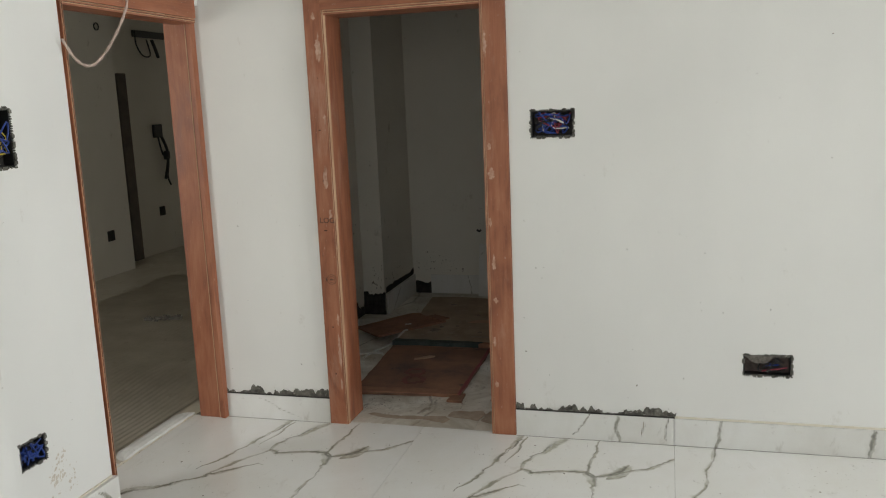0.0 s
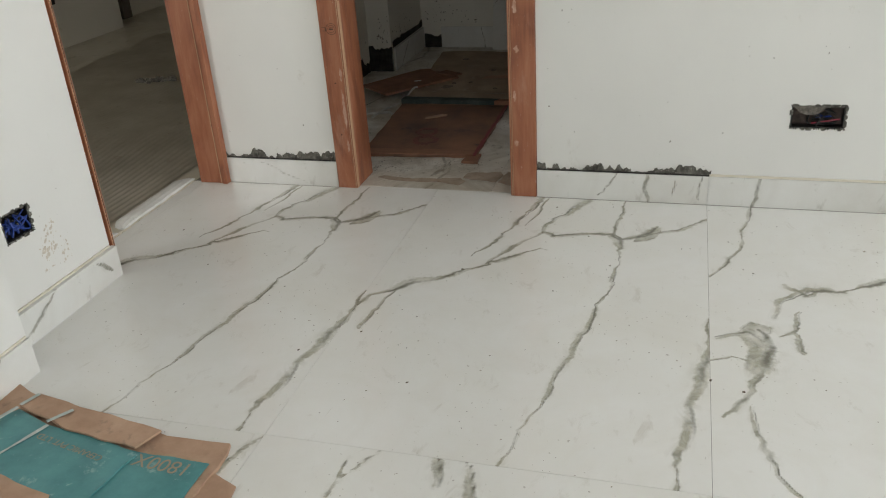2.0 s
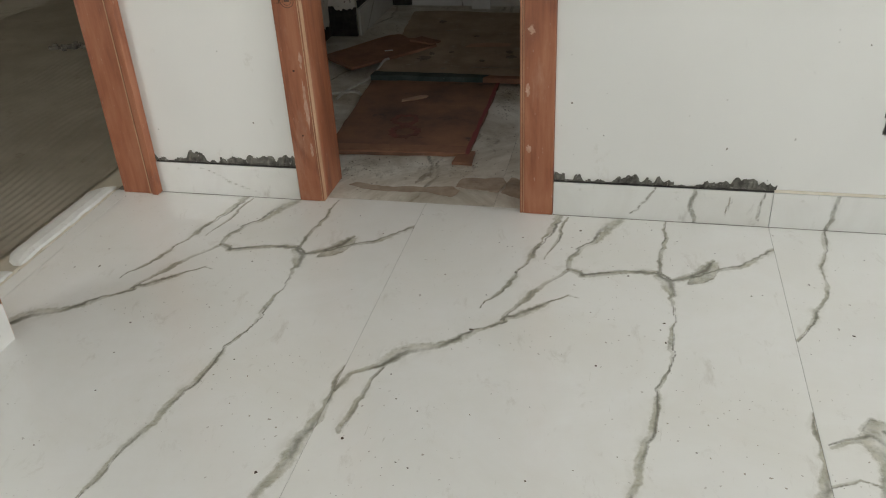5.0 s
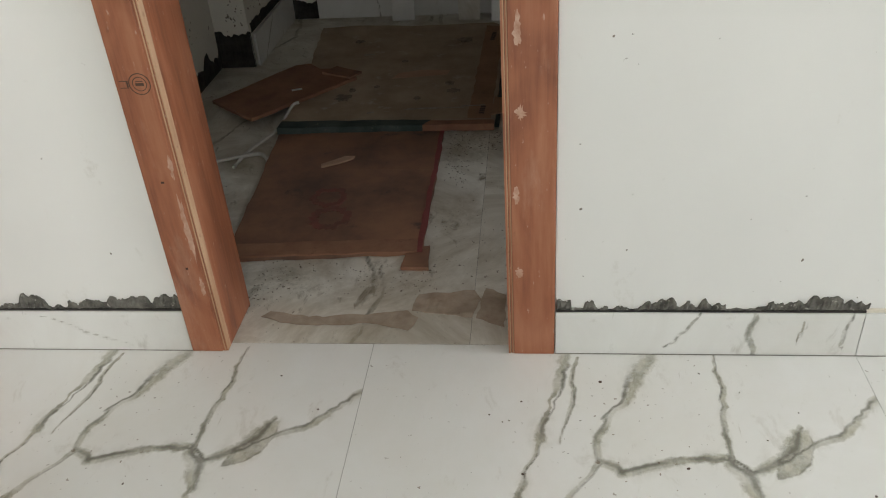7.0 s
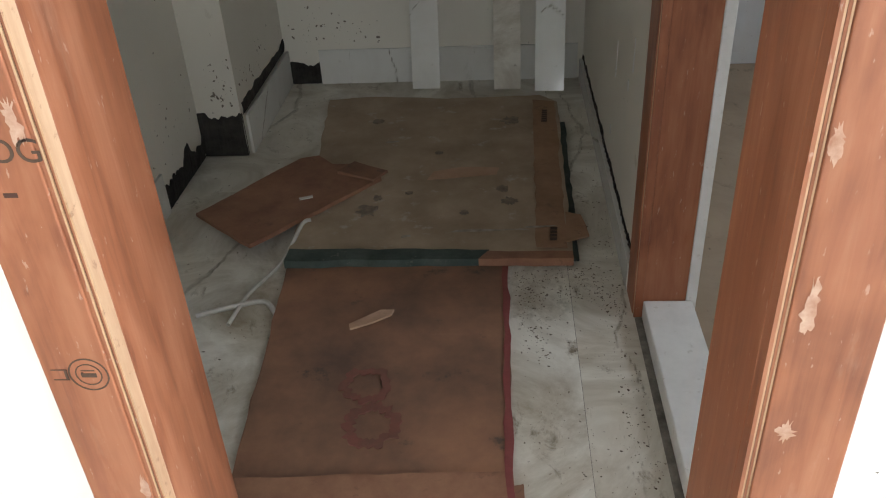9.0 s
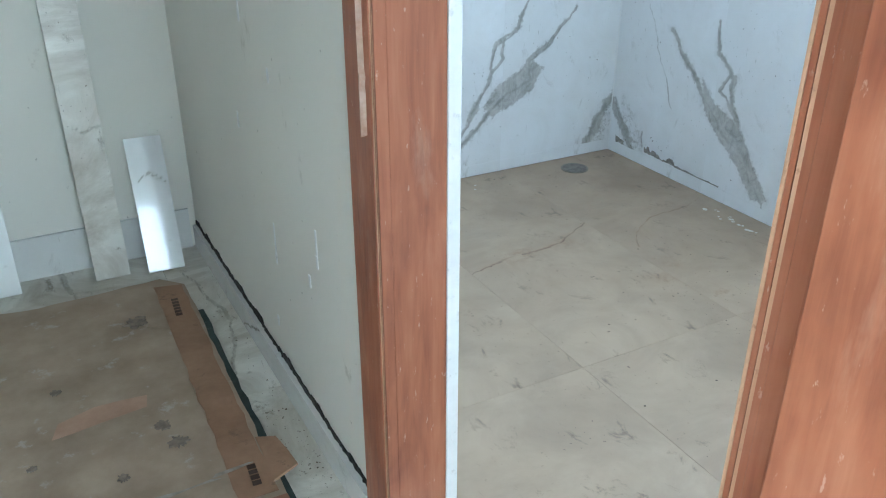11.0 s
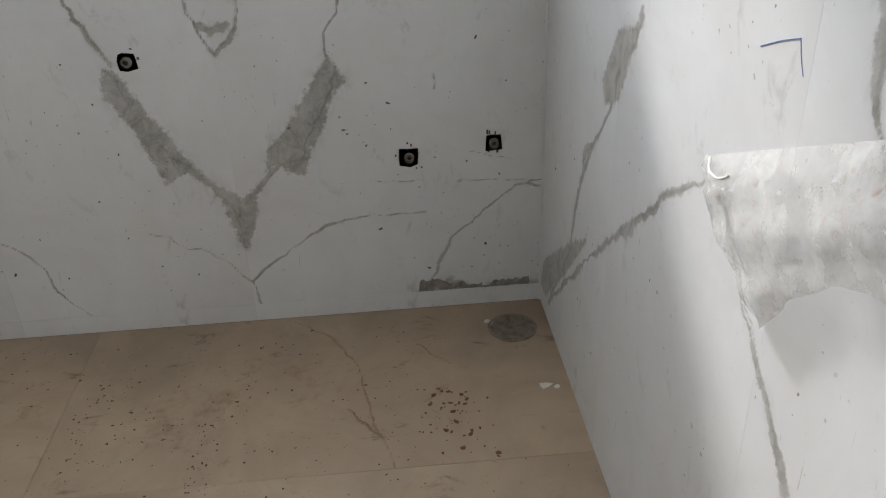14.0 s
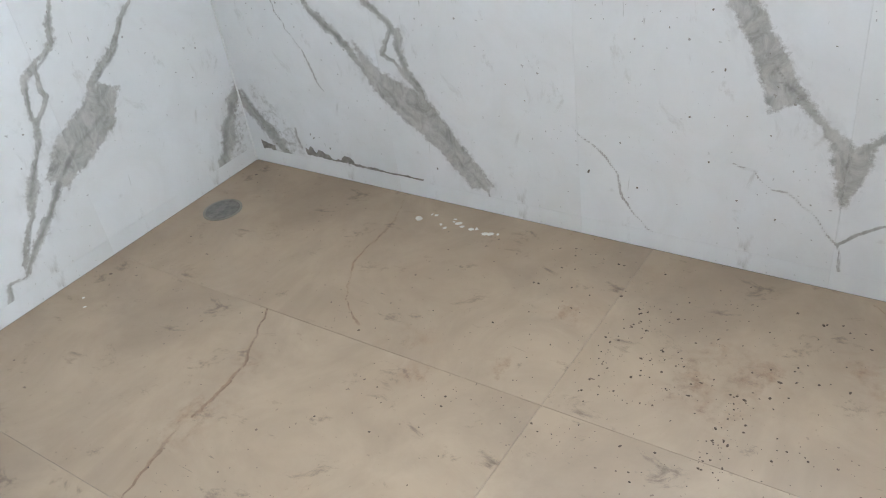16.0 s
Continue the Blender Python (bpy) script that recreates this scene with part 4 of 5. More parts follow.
# broad ragged bodies of the veins
EAST_BODIES = [
    (-0.020, [(0.518, 0.710), (0.488, 0.660), (0.518, 0.610), (0.548, 0.540), (0.583, 0.480), (0.603, 0.420), (0.638, 0.430), (0.668, 0.455), (0.698, 0.435), (0.678, 0.490), (0.628, 0.545), (0.578, 0.620)]),
    (-0.020, [(1.038, 0.690), (1.008, 0.710), (0.958, 0.610), (0.908, 0.530), (0.868, 0.460), (0.818, 0.395), (0.848, 0.430), (0.888, 0.450), (0.938, 0.420), (0.948, 0.460), (0.978, 0.530), (1.003, 0.590), (1.038, 0.650)]),
    (-0.020, [(0.818, 0.400), (0.778, 0.375), (0.763, 0.350), (0.718, 0.400), (0.733, 0.360), (0.738, 0.310), (0.753, 0.265), (0.773, 0.220), (0.788, 0.250), (0.803, 0.300), (0.808, 0.350)]),
    (-0.020, [(0.338, 0.050), (0.298, 0.075), (0.248, 0.088), (0.178, 0.055), (0.098, 0.066), (0.038, 0.060), (0.008, 0.055), (0.018, 0.045), (0.298, 0.045)]),
    (-0.020, [(2.068, 0.470), (1.988, 0.390), (1.858, 0.340), (1.768, 0.230), (1.658, 0.090), (1.728, 0.070), (1.818, 0.170), (1.938, 0.260), (2.028, 0.340)]),
    (-1.03, [(2.538, 0.290), (2.438, 0.190), (2.368, 0.070), (2.488, 0.060), (2.538, 0.150)]),
]
SOUTH_BODIES = [
    (-0.018, [(0.01, 0.06), (0.03, 0.13), (0.10, 0.19), (0.20, 0.26), (0.32, 0.35), (0.45, 0.43), (0.36, 0.33), (0.25, 0.22), (0.14, 0.12), (0.07, 0.055)]),
    (-0.014, [(0.580, 0.890), (0.690, 0.920), (0.650, 0.860), (0.600, 0.780), (0.520, 0.740), (0.500, 0.780)]),
]
NORTH_BODIES = [
    (-0.018, [(1.365, 0.480), (1.415, 0.440), (1.365, 0.350), (1.245, 0.290), (1.165, 0.260), (1.125, 0.310), (1.195, 0.390)]),
    (-1.03, [(1.820, 0.270), (1.695, 0.060), (1.775, 0.000), (1.820, 0.030)]),
]


def tiled_wall(name, x, y, turn, length, joints, veins, label, top=HIGH, hole=(0, 0), seed=61):
    t = thing(name, label, "tiled wall", kind="structure")
    rows = ((0.001, 0.052, True), (0.0525, top, False), (top + 0.0015, 1.495, False), (1.4965, 2.44, False))
    us = (0.0, *joints, length)
    for z0, z1, low in rows:
        for a, b in zip(us, us[1:]):
            if z0 > 1.45 and a < hole[1] and b > hole[0]:
                continue
            m = upright(x, y, z0, turn) @ pose(a + 0.0002, 0, 0)
            v = moved(veins, a, z0) if z1 <= top and not low else []
            slab("tile", t, m, b - a - 0.0004, z1 - z0, 0.012, v, WALL_TILE, 0.005 if z1 <= top else 0.15, seed=seed)
    return t


def grown(veins, k):
    return [(h, [(x * k, y * 1.013) for x, y in p]) for h, p in veins]


def mirrored(veins, length):
    return [(h, [(length - x, y) for x, y in p]) for h, p in veins]


tiled_wall("wall_bath_tiles_north", -0.585, BN, 0, BX + 0.585 - 0.001, (0.615, 1.215), grown(NORTH, 1.012) + NORTH_BODIES, "white marble-look wall tiles with grey veins and dirty edges")
tiled_wall("wall_bath_tiles_east", BX, BN, -90, BN - BS, (0.617, 1.217, 1.832), mirrored(grown(EAST, 1.010) + EAST_BODIES, BN - BS), "white wall tiles with a mirrored grey vein", hole=(BN - VENT[1], BN - VENT[0]))
tiled_wall("wall_bath_tiles_south", BX, BS, 180, BX + 0.585, (0.6, 1.2), grown(SOUTH, 1.018) + SOUTH_BODIES, "white marble-look wall tiles with a wandering grey vein")
tiled_wall("wall_bath_tiles_west", -0.5855, 4.814, 90, BN - 4.815, (0.6, 1.2), [], "white marble-look wall tiles beside the doorway")
solid("trim_tile_edge", box(-0.6215, -0.596, 4.692, 4.813, 0.001, 2.0, 0.002), SILL, "white tile edge strip closing the door frame", "trim", "structure")
solid("trim_tile_edge", box(-0.6215, -0.5855, 3.915, 3.936, 0.001, 2.0, 0.002), SILL, "white tile edge strip closing the door frame", "trim", "structure")
solid("wall_bath_lintel", box(-0.5999, -0.5855, 3.886, 4.813, 2.001, 2.69), PAINT, "white wall above the bathroom doorway", "wall", "structure")

# ---- hall seen through the west doorway ----
hall_floor = thing("floor_hall", "floor under a dusty ribbed protective sheet", "floor", kind="structure")
part("floor_bed", box(-6.6, -2.236, 0.5, 10.0, -0.12, -0.004), GROUT, hall_floor)


def ribbed_sheet(x0, x1, y0, y1, pitch=0.045):
    """A limp ribbed sheet: soft ribs along y, its far edge wandering."""
    bm, rows, k, m = bmesh.new(), [], int((x1 - x0) / pitch * 6), 60
    for i in range(k + 1):
        row = []
        for j in range(m + 1):
            y = y0 + (y1 - y0) * j / m
            x = x1 - (x1 - x0) * i / k * (0.85 + 0.15 * noise.noise(Vector((y * 1.3, 0, 3))))
            rib = 0.5 + 0.5 * math.cos(2 * math.pi * i / 6)
            row.append(bm.verts.new((x + 0.006 * noise.noise(Vector((y * 2.5, x, 0))), y, 0.007 * rib ** 1.5 * (0.6 + 0.5 * noise.noise(Vector((x * 3, y * 2, 8)))) * max(0.1, min(1, 1.5 - (x1 - x) / 1.0)))))
        rows.append(row)
    for p, q in zip(rows, rows[1:]):
        for c in range(m):
            bm.faces.new((p[c], p[c + 1], q[c + 1], q[c]))
    bmesh.ops.solidify(bm, geom=list(bm.faces), thickness=0.002)
    return bm


HALL_VEINS = [(0.012, [(0.1, 0.0), (0.35, 0.5), (0.6, 0.75), (1.14, 1.0)]), (0.008, [(0.6, 0.75), (0.7, 1.4), (0.5, 2.3)]), (0.010, [(0.0, 1.6), (0.4, 1.75), (0.8, 2.2)])]
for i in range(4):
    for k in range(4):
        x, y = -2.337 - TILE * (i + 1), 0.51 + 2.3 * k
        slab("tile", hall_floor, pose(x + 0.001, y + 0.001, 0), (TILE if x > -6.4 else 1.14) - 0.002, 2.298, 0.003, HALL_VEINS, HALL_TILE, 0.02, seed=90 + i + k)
solid("protective_sheet", ribbed_sheet(-4.9, -2.44, 1.2, 6.9), RIB, "dusty ribbed protective sheet laid over the hall floor", "floor sheet", m=pose(0, 0, 0.003), smooth=True)
solid("wall_hall_west", box(-6.6, -5.15, 0.5, 7.16, -0.05, 2.8), PAINT_COR, "pale hall wall in deep shade", "wall", "structure")
solid("wall_hall_recess", box(-6.6, -5.42, 7.161, 9.4, -0.05, 2.8), PAINT_COR, "pale hall wall with loose cables", "wall", "structure")
solid("wall_hall_north", box(-5.42, -2.236, 9.4, 9.6, -0.05, 2.8), PAINT_COR, "plain hall end wall", "wall", "structure")
solid("wall_hall_east", box(-2.236, -2.20, 6.501, 9.399, -0.05, 2.8), PAINT_COR, "plain hall wall", "wall", "structure")
# this opening is added to let the hall fill light in
wall("wall_hall_south", (0, 0.3, 0), 0, -6.6, -2.245, -0.05, 2.8, 0.2, [(-4.5, -3.3, 0.9, 2.1, 1)], PAINT_COR, "hall wall out of view with an opening added for the fill light")
solid("ceiling_hall", box(-6.6, -2.245, 0.3, 9.6, 2.8, 2.9), CEIL, "plain hall ceiling", "ceiling", "structure")

# ---- loose things ----


def sheet(outline, z, thick, seed, curl=0.01, cell=0.05):
    """A flat piece of board with an uneven outline (local x, y), slightly warped."""
    rnd = random.Random(seed)
    pts = []
    for (a, b), (c, d) in zip(outline, outline[1:] + outline[:1]):
        k = max(1, int(math.hypot(c - a, d - b) / cell))
        for i in range(k):
            t = i / k
            j = 0 if i == 0 else 0.004
            pts.append((a + (c - a) * t + rnd.uniform(-j, j), b + (d - b) * t + rnd.uniform(-j, j)))
    bm = bmesh.new()
    face = bm.faces.new([bm.verts.new((x, y, z)) for x, y in pts])
    if face.normal.z < 0:
        bmesh.ops.reverse_faces(bm, faces=[face])
    out = bmesh.ops.extrude_face_region(bm, geom=[face])
    for v in out["geom"]:
        if isinstance(v, bmesh.types.BMVert):
            v.co.z += thick
    bmesh.ops.triangulate(bm, faces=[f for f in bm.faces if len(f.verts) > 4])
    bmesh.ops.subdivide_edges(bm, edges=[e for e in bm.edges if e.calc_length() > 0.12], cuts=2)
    for v in bm.verts:
        v.co.z += curl * (0.5 + 0.5 * noise.noise(Vector((v.co.x * 3 + seed, v.co.y * 3, 0)))) * (1 if v.co.z > z + thick / 2 else 0)
    bmesh.ops.recalc_face_normals(bm, faces=bm.faces)
    return bm


def board(name, outline, z, thick, mat, label, seed, curl=0.006):
    t = thing(name, label, "cardboard", (0, 0, 0))
    part("board", sheet(outline, z, thick, seed, curl), mat, t)
    return t


def disc(r, z0, z1, at, k=36, wobble=0.0, seed=0):
    rnd, bm = random.Random(seed), bmesh.new()
    ang = [(6.2832 * i / k, r * (1 + rnd.uniform(-wobble, wobble))) for i in range(k)]
    low = [bm.verts.new((at[0] + q * math.cos(a), at[1] + q * math.sin(a), z0)) for a, q in ang]
    high = [bm.verts.new((at[0] + 0.96 * q * math.cos(a), at[1] + 0.96 * q * math.sin(a), z1)) for a, q in ang]
    for i in range(k):
        j = (i + 1) % k
        bm.faces.new((low[i], low[j], high[j], high[i]))
    bm.faces.new(high), bm.faces.new(low[::-1])
    return bm


def bars(parent, mat, x, y, z, turn, widths, height, gap=0.4):
    """Unreadable print: plain bars of the letters' size, lying flat."""
    at = 0.0
    for w in widths:
        ob = part("print_bar", box(at, at + w, 0, height, 0, 0.0003), mat, parent)
        ob.matrix_world = pose(x, y, z, 0, 0, turn)
        at += w + height * gap


# corridor floor
CARD_FLAP = mottled("red_brown_flap", (0.20, 0.095, 0.058), (0.34, 0.175, 0.105), 8, 0.85, 0.25, (0.13, 0.07, 0.045))
SMUDGED_RED = mottled("smudged_red_mark", (0.14, 0.068, 0.048), (0.22, 0.078, 0.058), 22, 0.85)
near = board("cardboard", [(-1.64, 4.075), (-1.06, 4.11), (-1.072, 4.93), (-1.70, 4.93)], 0.001, 0.010, CARD_RED, "brown cardboard sheet with a faded red mark on the floor", 1)
part("folded_flap", sheet([(-1.642, 4.068), (-1.075, 4.10), (-1.08, 4.165), (-1.645, 4.14)], 0.0165, 0.004, 11, 0.003), CARD_FLAP, near, "folded red-brown cardboard flap")
part("red_edge", sheet([(-1.078, 4.10), (-1.060, 4.10), (-1.066, 4.92), (-1.082, 4.92)], 0.0165, 0.001, 12, 0.001), plain("faded_red_print", (0.24, 0.06, 0.055), 0.8), near, "dull red printed edge")
part("torn_corner", sheet([(-1.115, 4.03), (-1.035, 4.028), (-1.042, 4.14), (-1.105, 4.125)], 0.001, 0.010, 13, 0.004), CARD_RED, near)
part("red_mark", ring(0.042, 0.066, 0.0150, 0.0178, (-1.37, 4.30), 44, 0.16, 3), SMUDGED_RED, near, "worn red printed ring")
part("red_mark", ring(0.040, 0.060, 0.0150, 0.0178, (-1.40, 4.43), 44, 0.16, 4), SMUDGED_RED, near, "worn red printed ring")
far = board("cardboard", [(-1.70, 4.945), (-0.885, 4.945), (-0.865, 6.07), (-0.93, 6.14), (-1.30, 6.12), (-1.60, 6.16), (-1.78, 6.14), (-1.72, 5.5)], 0.0165, 0.012, CARD_DIRTY, "large dirty cardboard sheet spotted with paint", 2)
part("brown_tape", sheet([(-0.985, 5.0), (-0.897, 4.995), (-0.875, 6.06), (-0.96, 6.08)], 0.035, 0.001, 14, 0.001), CARD_BROWN, far, "lighter brown tape band")
part("green_edge", sheet([(-1.704, 4.936), (-1.15, 4.938), (-1.12, 4.985), (-1.70, 5.0)], 0.012, 0.026, 15, 0.001), GREEN, far, "dark green printed edge")
part("front_edge", sheet([(-1.149, 4.938), (-0.884, 4.938), (-0.884, 4.975), (-1.125, 4.98)], 0.012, 0.0255, 33, 0.001), CARD_FLAP, far, "dark red-brown front edge")
part("green_side", sheet([(-0.892, 4.96), (-0.866, 4.96), (-0.846, 5.9), (-0.872, 5.9)], 0.012, 0.006, 16, 0.004), GREEN, far, "dark green frayed edge")
part("torn_flap", sheet([(-0.90, 5.03), (-0.83, 5.06), (-0.845, 5.18), (-0.89, 5.2)], 0.030, 0.004, 17, 0.003), CARD_BROWN, far)
part("bare_patch", sheet([(-1.33, 5.42), (-1.10, 5.45), (-1.09, 5.50), (-1.22, 5.51), (-1.31, 5.48)], 0.035, 0.0006, 18, 0.0), CARD, far, "paler torn patch")
bars(far, INK, -0.915, 5.86, 0.0385, 86, (0.016, 0.016, 0.014, 0.016, 0.016, 0.014), 0.020, 0.2)
bars(far, INK, -0.925, 5.03, 0.0385, 86, (0.016, 0.016, 0.014, 0.016), 0.020, 0.2)
loose = board("cardboard", [(-2.04, 5.18), (-1.82, 4.99), (-1.48, 5.40), (-1.60, 5.50), (-1.66, 5.50), (-1.72, 5.57), (-1.78, 5.55)], 0.036, 0.008, CARD_FLAP, "torn piece of red-brown cardboard lying across a sheet", 3, 0.012)
part("torn_end", sheet([(-1.63, 5.42), (-1.50, 5.36), (-1.46, 5.42), (-1.58, 5.49)], 0.056, 0.006, 19, 0.012), CARD_RED, loose, "curled torn end")
part("white_scrap", sheet([(-1.72, 5.24), (-1.68, 5.255), (-1.685, 5.27), (-1.725, 5.255)], 0.056, 0.001, 20, 0.001), CHIPW, loose, "white paper scrap")
STAIN = mottled("soft_dark_stain", (0.14, 0.115, 0.095), (0.29, 0.23, 0.175), 45, 0.9)
for i, (x, y, r) in enumerate(((-1.50, 5.22, 0.03), (-1.48, 5.30, 0.014), (-1.05, 5.88, 0.032), (-1.06, 5.27, 0.022), (-1.55, 5.9, 0.018), (-1.08, 5.35, 0.018), (-1.30, 5.62, 0.012), (-1.38, 5.33, 0.010), (-1.2, 5.2, 0.012))):
    part("dark_stain", disc(r, 0.0345, 0.0388, (x, y), 26, 0.4, 80 + i), STAIN, far)
for i, (x, y, w, h) in enumerate(((-1.24, 5.08, 0.24, 0.018), (-1.02, 5.10, 0.10, 0.014), (-1.5, 5.7, 0.05, 0.02), (-1.38, 5.05, 0.03, 0.02))):
    part("paint_smear", sheet([(x, y), (x + w, y + 0.01), (x + w * 0.9, y + h), (x + 0.1 * w, y + h * 0.8)], 0.0385, 0.0005, 90 + i, 0.0), mottled("dry_paint", (0.24, 0.20, 0.155), (0.42, 0.38, 0.32), 30, 0.9), far)


far.location.y = -0.022
near.location.y = -0.012
loose.location.y = -0.005

def cable(name, label, points, radius, mat, wave=0.0):
    return solid(name, tube(points, radius, 8, wave), mat, label, "cable", smooth=True)


cable("cable_offcut", "white cable offcut lying on the dusty floor", [(-1.90, 4.70, 0.006), (-1.82, 4.735, 0.006), (-1.73, 4.76, 0.008), (-1.68, 4.70, 0.006)], 0.0075, WHITE)
cable("cable_offcut", "white cable offcut lying on the dusty floor", [(-1.80, 4.66, 0.006), (-1.78, 4.80, 0.006), (-1.72, 4.95, 0.012), (-1.685, 5.09, 0.052), (-1.66, 5.11, 0.058)], 0.006, WHITE)
solid("wood_splinter", sheet([(-1.47, 4.62), (-1.37, 4.68), (-1.365, 4.70), (-1.40, 4.70), (-1.475, 4.64)], 0.018, 0.004, 23, 0.004), CARD, "small pale wood splinter on the cardboard", "splinter")


def crumpled(outline, seed, mat, label):
    bm = sheet(outline, 0.001, 0.0015, seed, 0.0, 0.02)
    bmesh.ops.subdivide_edges(bm, edges=[e for e in bm.edges if e.calc_length() > 0.04], cuts=2)
    for v in bm.verts:
        n = noise.noise(Vector((v.co.x * 22 + seed, v.co.y * 30, 0)))
        v.co.z += 0.004 * max(0, n) + 0.003 * abs(noise.noise(Vector((v.co.x * 55, v.co.y * 60, seed))))
    return solid("torn_paper", bm, mat, label, "paper")


PAPER = mottled("brown_paper", (0.30, 0.23, 0.165), (0.50, 0.41, 0.32), 14, 0.85, 0.5, (0.24, 0.17, 0.12))
crumpled([(-1.46, 3.80), (-1.40, 3.775), (-1.30, 3.765), (-1.17, 3.775), (-1.06, 3.745), (-1.04, 3.80), (-1.07, 3.83), (-1.20, 3.81), (-1.33, 3.80), (-1.44, 3.825)], 5, PAPER, "crumpled strip of brown paper lying in the doorway")
crumpled([(-1.06, 3.83), (-0.90, 3.80), (-0.88, 3.88), (-0.90, 3.92), (-1.05, 3.90)], 8, PAPER, "torn brown paper patch stuck to the doorway floor")
crumpled([(-0.89, 3.80), (-0.815, 3.76), (-0.815, 3.90), (-0.87, 3.93)], 9, PAPER, "torn brown paper patch against the door frame")

POLISHED = veined("polished_tile_strip", (0.74, 0.74, 0.73), (0.70, 0.70, 0.68), (0.36, 0.35, 0.30), (0.2, 0.2, 0.18), 0.06, 0.2)


def leaning_strip(x0, x1, length, foot, mat, label, veins, seed, yaw=0.0):
    """A cut tile strip standing on the floor and leaning on the end wall."""
    wall_y = CY1 - 0.012
    lean = math.degrees(math.asin(min(0.9, (wall_y - foot) / length)))
    ob = slab("tile_strip", None, pose(x0, foot, 0.004, 90 - lean, 0, yaw), x1 - x0, length, 0.009, veins, mat, 0.012, seed=seed)
    return tagged(ob, label, "tile strip", "tile strips in the corridor")


leaning_strip(-1.455, -1.339, 0.41, 6.28, SKIRT, "short cut tile strip leaning against the corridor end wall", [(0.004, [(0.0, 0.3), (0.06, 0.39)])], 3)
leaning_strip(-1.112, -1.002, 1.25, 6.253, DUSTY_TILE, "long dusty cut tile strip leaning against the corridor end wall", [(0.006, [(0.0, 0.55), (0.05, 0.5), (0.11, 0.52)]), (0.004, [(0.02, 0.9), (0.08, 1.1)])], 4)
leaning_strip(-0.945, -0.825, 0.46, 6.228, POLISHED, "short polished tile strip leaning in the corridor corner", [(0.005, [(0.02, 0.31), (0.06, 0.34), (0.11, 0.30)])], 5, -3.0)
solid("wall_hook", tube([(-1.47, 6.387, 0.51), (-1.465, 6.365, 0.512), (-1.45, 6.36, 0.505), (-1.435, 6.365, 0.515)], 0.008, 7), BLACK, "short black cable stub out of the corridor wall", "cable stub", m=None)

# flattened carton by the pier
carton = board("flattened_carton", [(-2.03, 1.0), (-1.25, 1.05), (-1.255, 1.965), (-1.265, 2.0), (-1.45, 1.995), (-1.76, 2.05), (-1.91, 2.075), (-2.035, 2.125)], 0.001, 0.008, CARD, "flattened teal tile carton with torn brown edges", 4, 0.006)
part("teal_panel", sheet([(-1.95, 1.0), (-1.27, 1.05), (-1.275, 1.91), (-1.49, 1.915), (-1.6, 1.93)], 0.016, 0.003, 24, 0.001), TEAL, carton, "teal printed panel")
part("teal_panel", sheet([(-1.98, 1.05), (-1.55, 1.05), (-1.50, 1.74), (-1.475, 1.90), (-1.62, 1.935), (-1.80, 1.96), (-1.93, 2.005), (-2.0, 1.9)], 0.021, 0.003, 25, 0.002), TEAL, carton, "teal printed panel with white tape")
part("torn_strip", sheet([(-1.91, 2.07), (-1.70, 2.03), (-1.46, 1.99), (-1.49, 1.915), (-1.53, 1.925), (-1.60, 1.925), (-1.66, 1.94), (-1.73, 1.945), (-1.80, 1.975), (-1.93, 2.01)], 0.027, 0.004, 26, 0.006), CARD, carton, "torn brown cardboard strip")
part("side_flap", sheet([(-1.268, 1.90), (-1.175, 1.86), (-1.165, 1.80), (-1.22, 1.05), (-1.262, 1.05)], 0.003, 0.004, 27, 0.002), CARD, carton)
part("brown_band", sheet([(-1.99, 1.70), (-1.82, 1.765), (-1.60, 1.72), (-1.56, 1.64), (-1.95, 1.60)], 0.027, 0.002, 28, 0.001), CARD, carton, "brown cardboard band")
TAPE = mottled("white_tape", (0.34, 0.42, 0.40), (0.58, 0.60, 0.57), 18, 0.3, 0.2, (0.2, 0.4, 0.4))
for a, b in (((-1.91, 2.065), (-1.93, 2.01)), ((-1.76, 2.02), (-1.80, 1.96)), ((-1.80, 1.958), (-1.86, 1.80)), ((-1.93, 2.0), (-1.97, 1.88))):
    d = (Vector(b) - Vector(a)).normalized() * 0.012
    part("tape", sheet([a, (a[0] - d.y, a[1] + d.x), (b[0] - d.y, b[1] + d.x), b], 0.0375 if a[1] > 1.99 else 0.0265, 0.0006, 29, 0.001), TAPE, carton, "white tape")
size_mark = bpy.data.curves.new("size_mark", "FONT")
size_mark.body, size_mark.size, size_mark.extrude = "1800X", 0.062, 0.0002
size_text = new("size_mark", size_mark)
size_mark.materials.append(plain("brown_print", (0.42, 0.33, 0.24), 0.7))
size_text.matrix_world = pose(-1.305, 1.895, 0.0215, 0, 0, 176)
size_text.parent = carton
size_text["label"] = "brown printed size number"
maker = bpy.data.curves.new("maker_line", "FONT")
maker.body, maker.size, maker.extrude = "CERAMIC PVT. LTD.", 0.028, 0.0002
maker_text = new("maker_line", maker)
maker.materials.append(plain("faded_print", (0.40, 0.34, 0.25), 0.7))
maker_text.matrix_world = pose(-1.555, 1.872, 0.0268, 0, 0, 168)
maker_text.parent = carton
maker_text["label"] = "brown printed words"

carton.location.x, carton.location.y = 0.06, -0.085

# ---- open electrical boxes ----


